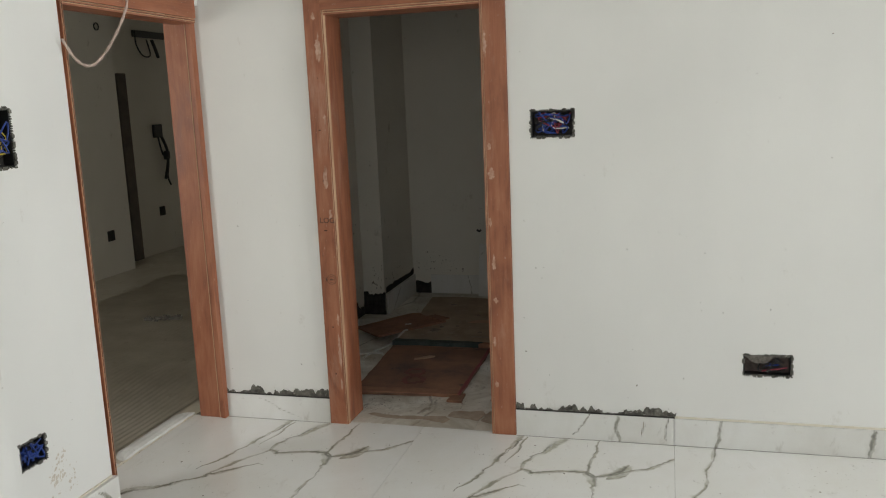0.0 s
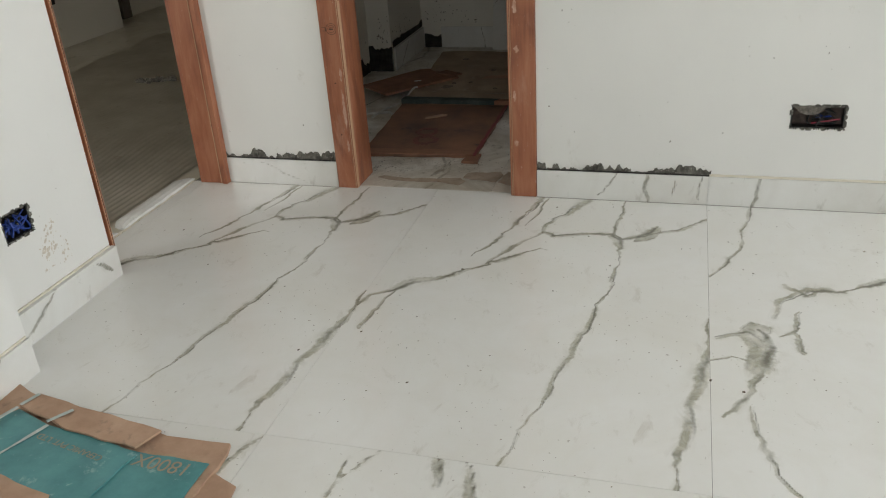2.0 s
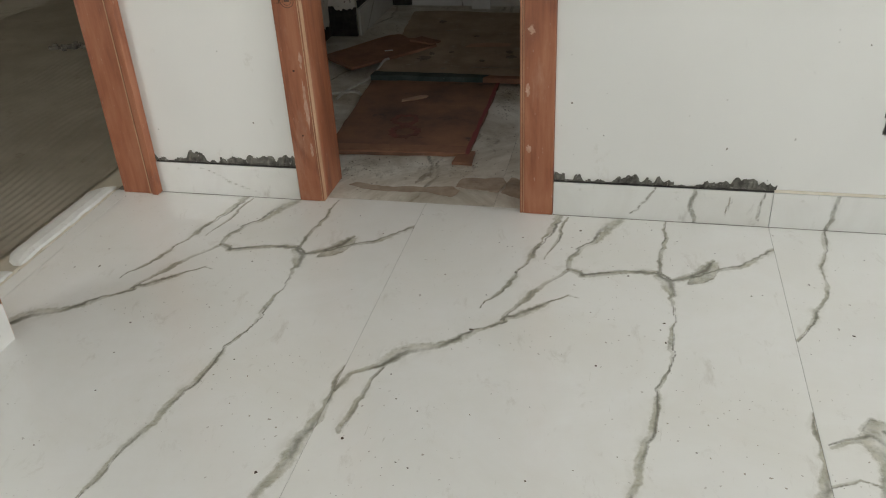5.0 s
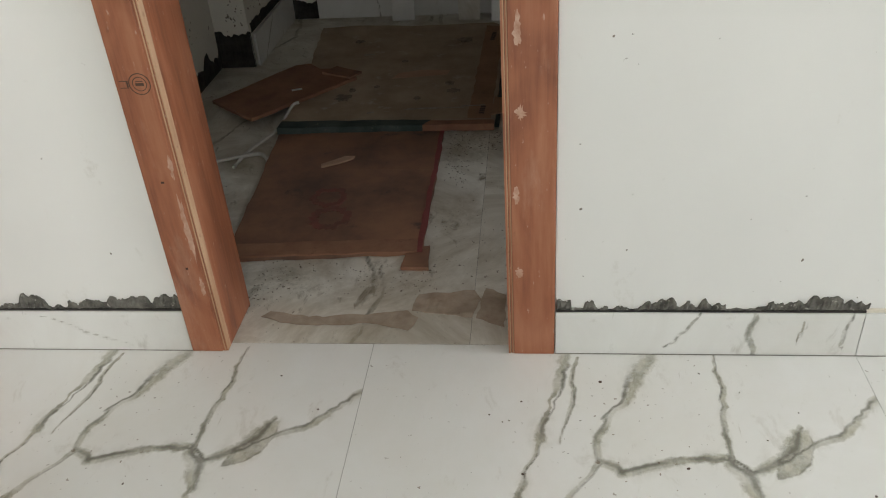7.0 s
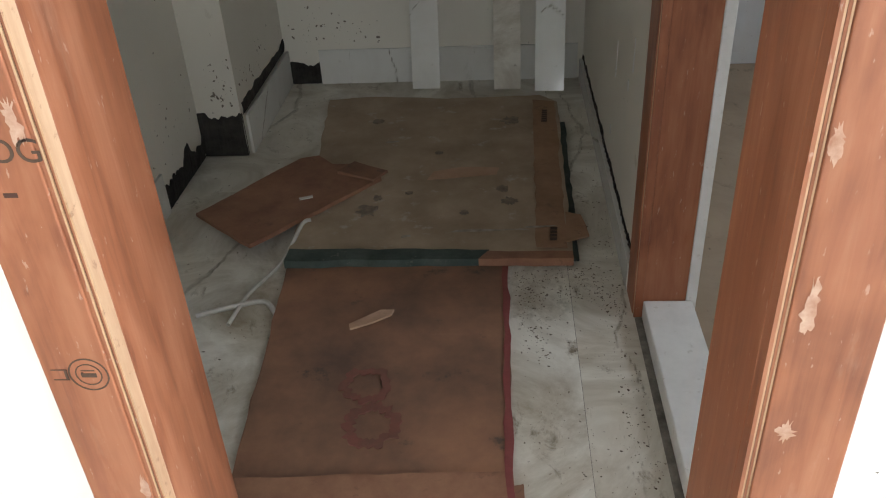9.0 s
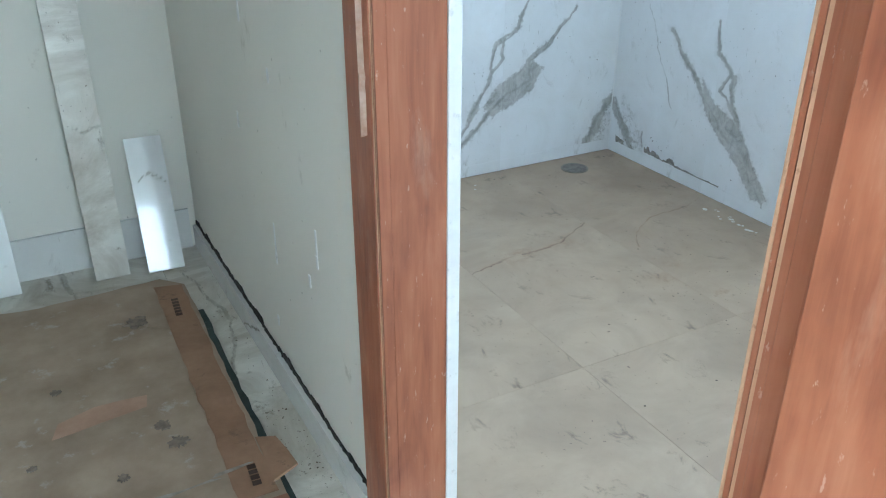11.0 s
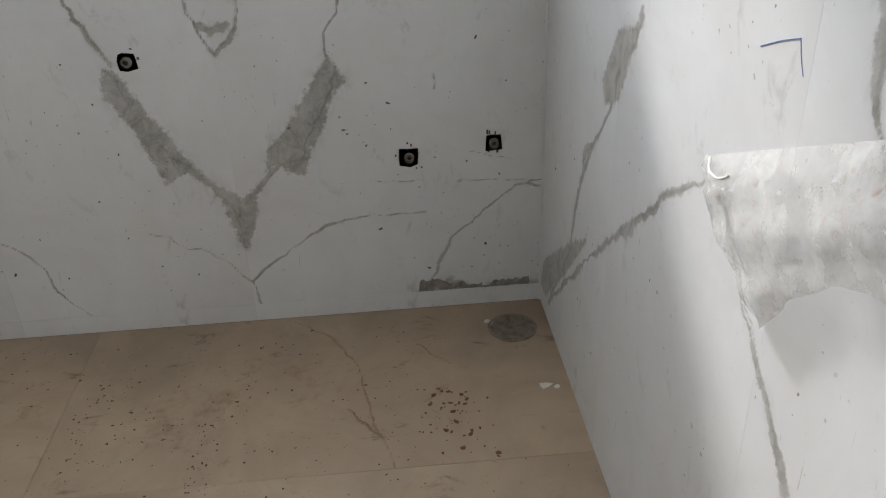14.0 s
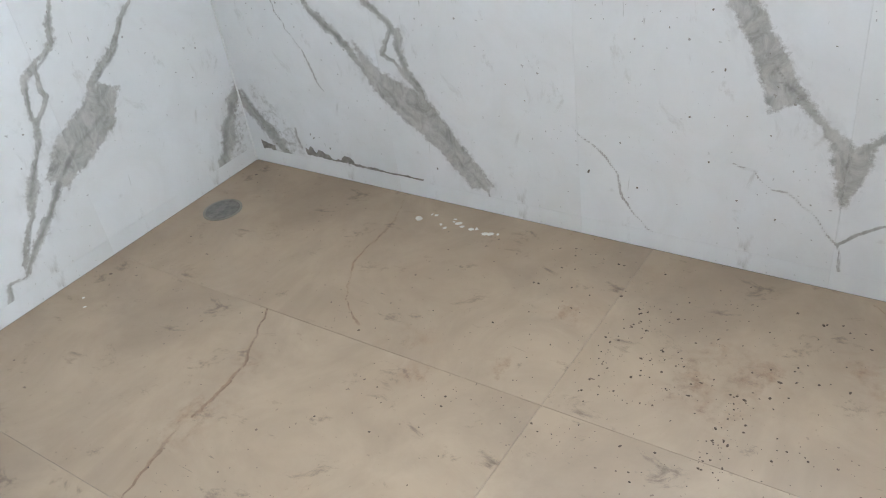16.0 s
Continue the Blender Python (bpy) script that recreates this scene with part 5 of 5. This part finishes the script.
def wire_box(m, w, h, colours, label, seed, cut=False):
    """A sunk metal box in a rough-cut wall opening, with loose wires. Local x along the wall, z up, -y into the room."""
    t = thing("switch_box", label, "switch box", group="open boxes in the walls")
    rnd = random.Random(seed)
    parts = [("box_back", box(-w / 2 + 0.002, w / 2 - 0.002, 0.044, 0.048, -h / 2 + 0.002, h / 2 - 0.002), mottled("brown_socket_back", (0.05, 0.036, 0.032), (0.13, 0.10, 0.085), 30, 0.9) if cut else CAVITY)]
    if cut:
        lump = sheet([(-0.46 * w, 0.42 * h), (-0.40 * w, 0.62 * h), (-0.30 * w, 0.66 * h), (-0.18 * w, 0.58 * h), (-0.06 * w, 0.64 * h), (0.06 * w, 0.52 * h), (0.12 * w, 0.40 * h), (0.0, 0.16 * h), (-0.2 * w, 0.10 * h), (-0.36 * w, 0.22 * h)], 0.0, 0.014, 71, 0.006, 0.012)
        for v in lump.verts:
            v.co = (v.co.x, 0.018 - v.co.z, v.co.y)
        bmesh.ops.recalc_face_normals(lump, faces=lump.faces)
        parts.append(("mortar_lump", lump, mottled("grey_brown_mortar", (0.07, 0.06, 0.05), (0.22, 0.20, 0.17), 60, 0.95, 0.9)))
    for a in (-1, 1):
        x = a * (w / 2 - 0.0045)
        parts.append(("box_side", box(x - 0.002, x + 0.002, 0.004, 0.0435, -h / 2 + 0.003, h / 2 - 0.003), BLACK))
        z = a * (h / 2 - 0.0045)
        parts.append(("box_side", box(-w / 2 + 0.008, w / 2 - 0.008, 0.004, 0.0435, z - 0.002, z + 0.002), BLACK))
    for mat, count in colours:
        for i in range(count):
            pts = [(rnd.uniform(-0.42, 0.42) * w, 0.042, rnd.uniform(-0.4, 0.4) * h)]
            for k in range(4):
                pts.append((rnd.uniform(-0.4, 0.4) * w, rnd.uniform(0.0, 0.03), rnd.uniform(-0.38, 0.38) * h))
            parts.append(("wire", tube(pts, rnd.uniform(0.0022, 0.0034), 6), mat))
    bm = bmesh.new()
    for k in range(int(2 * (w + h) / 0.008)):
        s_ = k * 0.008
        if s_ < w:
            p = (-w / 2 + s_, h / 2)
        elif s_ < w + h:
            p = (w / 2, h / 2 - (s_ - w))
        elif s_ < 2 * w + h:
            p = (w / 2 - (s_ - w - h), -h / 2)
        else:
            p = (-w / 2, -h / 2 + (s_ - 2 * w - h))
        r = rnd.choice((0.001, 0.002, 0.003, 0.006))
        box(p[0] - r, p[0] + r, -0.0015, 0.006, p[1] - r, p[1] + r, 0.0, bm)
    parts.append(("broken_rim", bm, MORTAR))
    for name, b, mat in parts:
        ob = part(name, b, mat, t)
        ob.matrix_world = m @ Matrix()
    return t


wire_box(pose(-0.507, FRONT, 1.3965), 0.182, 0.115, [(BLUE, 8), (RED, 4), (BLACK, 5), (WHITE, 2)], "open switch box with blue and red wires in a white wall", 5)
wire_box(pose(0.369, FRONT, 0.373), 0.190, 0.090, [(BLACK, 4), (RED, 1), (BLUE, 1)], "open socket box with dark wires and rough mortar", 6, True)
wire_box(pose(-2.126, 2.3695, 1.4475, 0, 0, 90), 0.165, 0.195, [(BLUE, 9), (YELLOW, 5), (BLACK, 4)], "open switch box with blue and yellow wires in a white wall", 7)
wire_box(pose(-2.126, 2.359, 0.3815, 0, 0, 90), 0.122, 0.093, [(BLUE, 10), (BLACK, 3)], "open socket box with blue wires low in a white wall", 8)

# ---- hall things ----
solid("door_frame_post", box(-5.415, -5.36, 7.48, 7.62, 0.006, 1.92, 0.004), mottled("dark_door_lining", (0.10, 0.08, 0.07), (0.16, 0.13, 0.11), 8, 0.7), "dark standing timber post beside the hall wall", "post")
for x, y, z in ((-5.15, 6.84, 0.38), (-5.15, 6.29, 0.41), (-5.42, 8.10, 0.45)):
    solid("wall_socket", box(x, x + 0.012, y - 0.05, y + 0.05, z - 0.05, z + 0.05, 0.006), CAVITY, "dark open socket hole low in the hall wall", "socket", group="hall sockets")
junction = thing("junction_box", "black junction box with hanging cables on the hall wall", "junction box")
part("box", box(-5.419, -5.38, 8.06, 8.20, 1.25, 1.39, 0.008), BLACK, junction)
part("cable", tube([(-5.37, 8.15, 1.26), (-5.36, 8.20, 1.15), (-5.37, 8.24, 1.06), (-5.37, 8.22, 0.95), (-5.36, 8.14, 0.80)], 0.016, 7), BLACK, junction)
part("cable", tube([(-5.38, 8.10, 1.26), (-5.37, 8.14, 1.08), (-5.36, 8.22, 0.98), (-5.37, 8.20, 0.82), (-5.38, 8.26, 0.72)], 0.010, 7), BLACK, junction)
part("clip", box(-5.41, -5.36, 8.20, 8.28, 1.00, 1.10, 0.02), BLACK, junction)
bracket = thing("ceiling_bracket", "dark metal bracket with a loose cable loop on the hall wall", "bracket")
part("arm", box(-5.418, -5.39, 7.87, 8.60, 2.30, 2.37, 0.004), mottled("dark_bracket", (0.05, 0.05, 0.05), (0.10, 0.10, 0.10), 10, 0.6), bracket)
part("cable_loop", tube([(-5.38, 7.88, 2.36), (-5.36, 7.85, 2.22), (-5.36, 7.95, 2.11), (-5.36, 8.08, 2.12), (-5.37, 8.05, 2.28)], 0.008, 7), BLACK, bracket)
part("cable_end", tube([(-5.38, 8.16, 2.28), (-5.35, 8.17, 2.18), (-5.36, 8.22, 2.10)], 0.018, 7), BLACK, bracket)
solid("ring_hook", ring(0.028, 0.036, -0.004, 0.004, (0, 0), 20), BLACK, "small dark ring hook high on the hall wall", "hook", m=pose(-5.14, 6.95, 2.32, 0, 90, 0))
cable("hanging_cord", "pale twisted cord hanging across the hall doorway", [(-2.10, 3.11, 1.985), (-2.09, 3.09, 1.93), (-2.085, 3.02, 1.84), (-2.085, 2.92, 1.74), (-2.085, 2.83, 1.69), (-2.09, 2.76, 1.71), (-2.10, 2.71, 1.78)], 0.0055, PINK, 0.25)


def sill_strip(y0, y1, width, high, seed):
    """A rounded, broken-ended run of white plaster along the hall threshold."""
    rnd, bm, rows, k = random.Random(seed), bmesh.new(), [], 36
    for i in range(k + 1):
        t = i / k
        end = min(1, 9 * t, 9 * (1 - t)) ** 0.5
        x = -2.345 + 0.006 * noise.noise(Vector((t * 9, seed, 0)))
        w = width * (0.35 + 0.65 * end) * (1 + 0.12 * noise.noise(Vector((t * 7, seed, 6))))
        rows.append([bm.verts.new((x - w * u, y0 + (y1 - y0) * t + rnd.uniform(-0.002, 0.002), z * high * (0.4 + 0.6 * end))) for u, z in ((0, 0), (0.04, 0.7), (0.3, 1.0), (0.7, 0.85), (0.96, 0.45), (1, 0))])
    for p, q in zip(rows, rows[1:]):
        for c in range(6):
            bm.faces.new((p[c], p[(c + 1) % 6], q[(c + 1) % 6], q[c]))
    bm.faces.new(rows[0]), bm.faces.new(rows[-1][::-1])
    bmesh.ops.recalc_face_normals(bm, faces=bm.faces)
    return bm


FILLER = mottled("pale_filler", (0.60, 0.60, 0.57), (0.76, 0.76, 0.73), 9, 0.6, 0.15, (0.45, 0.42, 0.36), amount=0.35)
solid("plaster_ridge", sill_strip(3.10, 3.67, 0.085, 0.016, 3), FILLER, "smooth white plaster strip along the hall threshold", "plaster ridge", m=pose(0, 0, 0.001))
solid("plaster_ridge", sill_strip(2.70, 3.06, 0.085, 0.012, 6), FILLER, "broken white plaster strip along the hall threshold", "plaster ridge", m=pose(0, 0, 0.001))
solid("trim_tile_break", jagged(0.90, 0.001, 0.004, 51, 0.2, 0.008), CREAM, "rough broken edge of the floor tile at the threshold", "tile edge", "structure", m=pose(-2.337, 2.75, 0.0, 0, 0, 90))
rag = bmesh.new()
for i in range(70):
    rnd = random.Random(200 + i)
    a, b, w = rnd.uniform(-0.17, 0.10), rnd.gauss(0, 0.022), rnd.uniform(0.006, 0.017)
    box(a - w, a + w, b - w * 0.5, b + w * 0.5, 0, rnd.uniform(0.006, 0.024), 0.003, rag)
solid("rubble_heap", rag, mottled("dark_rubble", (0.06, 0.055, 0.045), (0.22, 0.20, 0.17), 25, 0.9, 0.6), "small heap of dark rubble and rag on the hall floor", "rubble", m=pose(-3.60, 5.37, 0.001, 0, 0, 15))

# ---- bathroom things ----
CHIPPED = mottled("chipped_tile_bed", (0.16, 0.145, 0.125), (0.36, 0.335, 0.30), 34, 0.95, 0.6)
for y, z, length, lowest, highest, seed, drop in ((4.215, 0.0528, 0.17, 0.010, 0.052, 41, 0.3), (4.045, 0.0528, 0.13, 0.006, 0.034, 42, 0.0), (6.24, 0.062, 0.20, 0.004, 0.040, 43, 0.3), (6.04, 0.058, 0.26, 0.003, 0.012, 44, 0.2), (6.44, 0.0528, 0.06, 0.02, 0.05, 45, 0.0)):
    solid("chipped_tile_edge", jagged(length, lowest, highest, seed, 0.1, 0.006, drop), CHIPPED, "chipped grey patch along the foot of the wall tile", "chipped tile", "structure", m=pose(BX - 0.0008, y, z, 0, 0, -90))
solid("trim_corner", box(BX - 0.004, BX - 0.0002, BS + 0.0002, BS + 0.004, 0.001, 2.43), SILL, "thin white sealant line in the tile corner", "sealant", "structure")
solid("trim_corner", box(BX - 0.004, BX - 0.0002, BN - 0.004, BN - 0.0002, 0.001, 2.43), SILL, "thin white sealant line in the tile corner", "sealant", "structure")


# dark colour gives flat plates the shaded look of cut holes
HOLE_SHADE = mottled("rough_hole_shade", (0.02, 0.019, 0.017), (0.14, 0.13, 0.115), 60, 0.95, 0.8)
DULL = mottled("dull_pipe", (0.10, 0.095, 0.085), (0.24, 0.22, 0.20), 40, 0.6)


def pipe_outlet(y, z, size, seed):
    t = thing("pipe_outlet", "water pipe end in a square hole cut in the wall tile", "pipe outlet", group="bathroom pipe outlets")
    rnd, bm = random.Random(seed), bmesh.new()
    h = size / 2
    pts = [(-h, -h), (0, -h * 1.1), (h, -h), (h * 1.1, 0), (h, h), (0.3 * h, h * 1.05), (-h, h), (-h * 1.05, 0)]
    face = bm.faces.new([bm.verts.new((-0.0015, y + a + rnd.uniform(-0.003, 0.003), z + b + rnd.uniform(-0.003, 0.003))) for a, b in pts])
    bmesh.ops.solidify(bm, geom=[face], thickness=0.002)
    bmesh.ops.recalc_face_normals(bm, faces=bm.faces)
    part("hole_plate", bm, HOLE_SHADE, t, "dark plate with the rough-cut hole's shade in its colour").matrix_world = pose(BX, 0, 0)
    m = pose(BX - 0.002, y, z, 0, -90, 0)
    part("pipe", ring(0.006, 0.012, -0.001, 0.010, (0, 0), 18), DULL, t, "dull metal pipe end").matrix_world = m
    part("plug", disc(0.0058, 0.0, 0.004, (0, 0), 12), INK, t).matrix_world = m
    for i in range(5):
        a, b = rnd.uniform(-1.5, 1.5) * h, rnd.uniform(-1.5, 1.5) * h
        part("chip", box(BX - 0.0012, BX - 0.0002, y + a, y + a + rnd.uniform(0.002, 0.006), z + b, z + b + rnd.uniform(0.003, 0.012)), MORTAR, t)


pipe_outlet(4.852, 0.728, 0.040, 1)
pipe_outlet(4.222, 0.449, 0.046, 2)
pipe_outlet(4.010, 0.474, 0.040, 3)
low_drain = thing("floor_drain", "round floor drain clogged with grey cement", "drain")
part("cover", disc(0.058, 0.0005, 0.0035, (1.112, 3.980), 32, 0.03, 3), mottled("cement_clog", (0.10, 0.08, 0.06), (0.27, 0.225, 0.175), 45, 0.9, 0.8), low_drain)
part("rim", ring(0.058, 0.064, 0.0004, 0.0028, (1.112, 3.980), 36, 0.03, 4), mottled('dirty_drain_rim', (0.17, 0.135, 0.10), (0.27, 0.22, 0.165), 30, 0.85), low_drain)
high_drain = thing("floor_drain", "round floor drain with a dull metal cover", "drain")
part("cover", disc(0.055, 0.0005, 0.004, (0.944, 6.355), 32), DULL, high_drain)
part("rim", ring(0.055, 0.062, 0.0004, 0.003, (0.944, 6.355), 36), mottled("dull_rim", (0.2, 0.18, 0.15), (0.3, 0.28, 0.24), 20, 0.7), high_drain)


def bag():
    """A limp film bag: a slanting taped top edge, a drooping lower corner and soft folds."""
    t = thing("plastic_bag", "clear crumpled plastic bag taped to the bathroom wall", "plastic bag")
    low = [(0.232, 0.815), (0.16, 0.79), (0.10, 0.765), (0.03, 0.728), (-0.005, 0.73), (-0.045, 0.79), (-0.12, 0.855), (-0.32, 0.93)]
    nu, nv, bm, grid = 60, 34, bmesh.new(), []
    for j in range(nv + 1):
        v, row = j / nv, []
        for i in range(nu + 1):
            x = 0.232 - 0.55 * i / nu
            top = 0.828 + 0.45 * (0.232 - x)
            foot = next(b + (d - b) * (a - x) / (a - c) for (a, b), (c, d) in zip(low, low[1:]) if c - 1e-9 <= x <= a + 1e-9)
            z = top + (foot - top) * v
            out = 0.026 * math.sin(math.pi * min(1, 0.1 + 0.75 * v)) * min(1, 6 * i / nu)
            crease = abs((x * 3 + z * 5) % 0.35 - 0.175) + abs((x * 5 - z * 4) % 0.5 - 0.25)
            out += 0.03 * crease * (0.2 + v) + 0.003 * noise.noise(Vector((x * 30, z * 30, 7)))
            row.append(bm.verts.new((x + 0.012, BS + 0.002 + max(0.0, out), z + 0.012)))
        grid.append(row)
    for a, b in zip(grid, grid[1:]):
        for i in range(nu):
            bm.faces.new((a[i], a[i + 1], b[i + 1], b[i]))
    part("film", bm, BAG, t, smooth=True)
    # curved highlight on the film, put in as a thin white tube
    part("film_glint", tube([(0.215, BS + 0.010, 0.850), (0.19, BS + 0.020, 0.844), (0.15, BS + 0.026, 0.852), (0.12, BS + 0.028, 0.868)], 0.0016, 7), CHIPW, t, "thin white tube standing in for a highlight on the film")
    return t


bag()
PENCIL = plain("blue_pencil", (0.10, 0.16, 0.42), 0.7)
mark = thing("pencil_mark", "thin blue pencil corner mark on the wall tile", "mark")
part("stroke", tube([(0.148, BS + 0.0003, 1.002), (0.105, BS + 0.0003, 1.019), (0.068, BS + 0.0003, 1.031)], 0.0006, 5), PENCIL, mark)
part("stroke", tube([(0.068, BS + 0.0003, 1.030), (0.062, BS + 0.0003, 1.015), (0.052, BS + 0.0003, 0.999)], 0.0004, 5), PENCIL, mark)


def crumbs(name, label, spots, mat, low, high, seed, flat=0.5, m=None, long=1.6):
    """Loose crumbs: many small uneven lumps in one mesh. spots: (count, x, y, spread x, spread y)."""
    rnd, verts, faces = random.Random(seed), [], []
    for count, cx, cy, sx, sy in spots:
        for _ in range(count):
            x, y, r = cx + rnd.uniform(-1, 1) * sx, cy + rnd.uniform(-1, 1) * sy, low + (high - low) * rnd.random() ** 2.5
            a, n0, k = rnd.uniform(0, 6.28), len(verts), 6
            st = rnd.uniform(0.5, long)
            for i in range(k):
                q = r * rnd.uniform(0.6, 1.2)
                dx, dy = q * st * math.cos(6.2832 * i / k), q * math.sin(6.2832 * i / k)
                verts.append((x + dx * math.cos(a) - dy * math.sin(a), y + dx * math.sin(a) + dy * math.cos(a), 0.0))
            verts.append((x, y, r * flat))
            faces += [(n0 + i, n0 + (i + 1) % k, n0 + k) for i in range(k)]
    me = bpy.data.meshes.new(name)
    me.from_pydata(verts, [], faces)
    me.materials.append(mat)
    ob = new(name, me)
    ob.matrix_world = (m or Matrix()) @ pose(0, 0, 0.0006)
    return tagged(ob, label, "debris", kind="stuff")


DIRT = mottled("dark_dirt", (0.05, 0.035, 0.025), (0.14, 0.10, 0.07), 60, 0.9)
crumbs("dirt_crumbs", "dark dirt crumbs scattered over the bathroom floor", [(420, 0.85, 4.75, 0.33, 0.55), (70, 0.80, 4.95, 0.10, 0.10), (60, 0.72, 4.72, 0.12, 0.03), (40, 0.98, 4.98, 0.06, 0.04), (90, 0.35, 4.9, 0.4, 0.7), (40, 0.8, 5.6, 0.35, 0.4), (16, 0.3, 5.6, 0.3, 0.4)], DIRT, 0.0008, 0.0034, 4, 0.4, None, 1.9)
crumbs("red_spill", "dried reddish brown spill flakes on the bathroom floor", [(44, 0.81, 4.19, 0.08, 0.06), (22, 0.74, 4.14, 0.10, 0.06)], RUST, 0.002, 0.009, 5, 0.15)
crumbs("paint_chips", "white paint chips by the bathroom wall", [(9, 1.15, 5.66, 0.03, 0.08), (5, 1.15, 5.52, 0.025, 0.05), (2, 1.15, 4.03, 0.02, 0.02), (2, 0.95, 3.93, 0.1, 0.02), (2, 0.42, 6.38, 0.03, 0.03)], CHIPW, 0.005, 0.012, 6, 0.12)
crumbs("plaster_crumbs", "plaster crumbs and dirt on the dusty corridor floor", [(120, -1.25, 3.98, 0.22, 0.08), (170, -0.93, 4.4, 0.11, 0.5), (380, -0.93, 4.84, 0.12, 0.08), (160, -1.0, 4.66, 0.04, 0.14), (260, -0.79, 4.35, 0.03, 0.45), (120, -0.80, 5.0, 0.04, 0.3), (160, -1.48, 4.05, 0.05, 0.20), (90, -1.15, 3.99, 0.14, 0.06), (90, -0.80, 5.3, 0.04, 0.6), (50, -1.85, 5.0, 0.2, 0.5), (40, -1.9, 5.9, 0.1, 0.3)], DIRT, 0.0007, 0.0030, 7, 0.4, None, 1.9)
crumbs("floor_specks", "small specks of dirt on the polished bedroom floor", [(70, -0.9, 3.0, 1.2, 0.6), (30, -0.9, 2.4, 0.35, 0.35), (5, -0.82, 3.44, 0.025, 0.02), (30, -0.1, 3.2, 0.8, 0.4)], DIRT, 0.001, 0.005, 8)

GREY_DIRT = mottled("grey_dirt", (0.12, 0.105, 0.085), (0.26, 0.23, 0.19), 60, 0.9)
for m_, label, spots, low, high, seed in (
        (upright(0, FRONT, 0, 0), "small brown nicks and scuffs on the white bedroom wall", [(18, 0.2, 0.55, 0.85, 0.4), (10, -0.6, 0.5, 0.08, 0.35), (8, 1.0, 1.2, 1.2, 0.6), (5, -1.85, 0.6, 0.25, 0.5)], 0.0010, 0.0042, 61),
        (upright(BX, BN, 0, -90), "dark nicks and specks on the bathroom wall tiles", [(34, 1.9, 0.45, 0.65, 0.4), (26, 2.3, 0.35, 0.28, 0.3), (18, 1.2, 0.4, 0.6, 0.3), (22, 0.25, 0.10, 0.18, 0.05)], 0.0010, 0.0042, 62),
        (upright(BX, BS, 0, 180), "dark nicks and specks on the bathroom wall tiles", [(24, 0.45, 0.4, 0.4, 0.35)], 0.0012, 0.0045, 63),
        (upright(-2.2, CY1, 0, 0), "dark mould specks on the corridor end wall", [(40, 0.45, 0.22, 0.16, 0.05), (20, 0.3, 0.26, 0.08, 0.08), (10, 0.8, 0.5, 0.4, 0.4)], 0.001, 0.0055, 64),
        (upright(-2.01, 5.68, 0, 90), "dark mould specks on the corridor pier", [(50, 0.25, 0.27, 0.25, 0.06), (10, 0.4, 0.6, 0.3, 0.4)], 0.001, 0.0055, 65),
        (upright(CX0, 5.68, 0, 0), "dark mould specks on the corridor pier face", [(40, 0.10, 0.28, 0.055, 0.09), (6, 0.08, 0.8, 0.06, 0.4)], 0.001, 0.0055, 66),
        (upright(CX0, 4.4, 0, 90), "dark mould specks on the corridor wall", [(50, 0.9, 0.24, 0.35, 0.10), (8, 0.7, 0.9, 0.5, 0.5)], 0.001, 0.0055, 67)):
    crumbs("wall_specks", label, spots, GREY_DIRT, low, high, seed, 0.12, m_, 2.2)
crumbs("wall_smudge", "faint brown smudge of fine dirt on the white wall", [(70, 0.36, 0.22, 0.07, 0.05), (50, 0.34, 0.28, 0.04, 0.06)], mottled("pale_brown_dirt", (0.52, 0.46, 0.38), (0.66, 0.61, 0.53), 60, 0.9), 0.001, 0.008, 68, 0.05, upright(-2.126, 2.125, 0, 90), 1.8)

# the plan is drawn on the floor tiles' grid, with a tile 1.14 wide; the tiles are 1.2 m
TRUE = Matrix.Scale(1.2 / TILE, 4)
for ob in list(scene.objects):
    if ob.parent is None and ob.type != "CAMERA":
        ob.matrix_basis = TRUE @ ob.matrix_basis
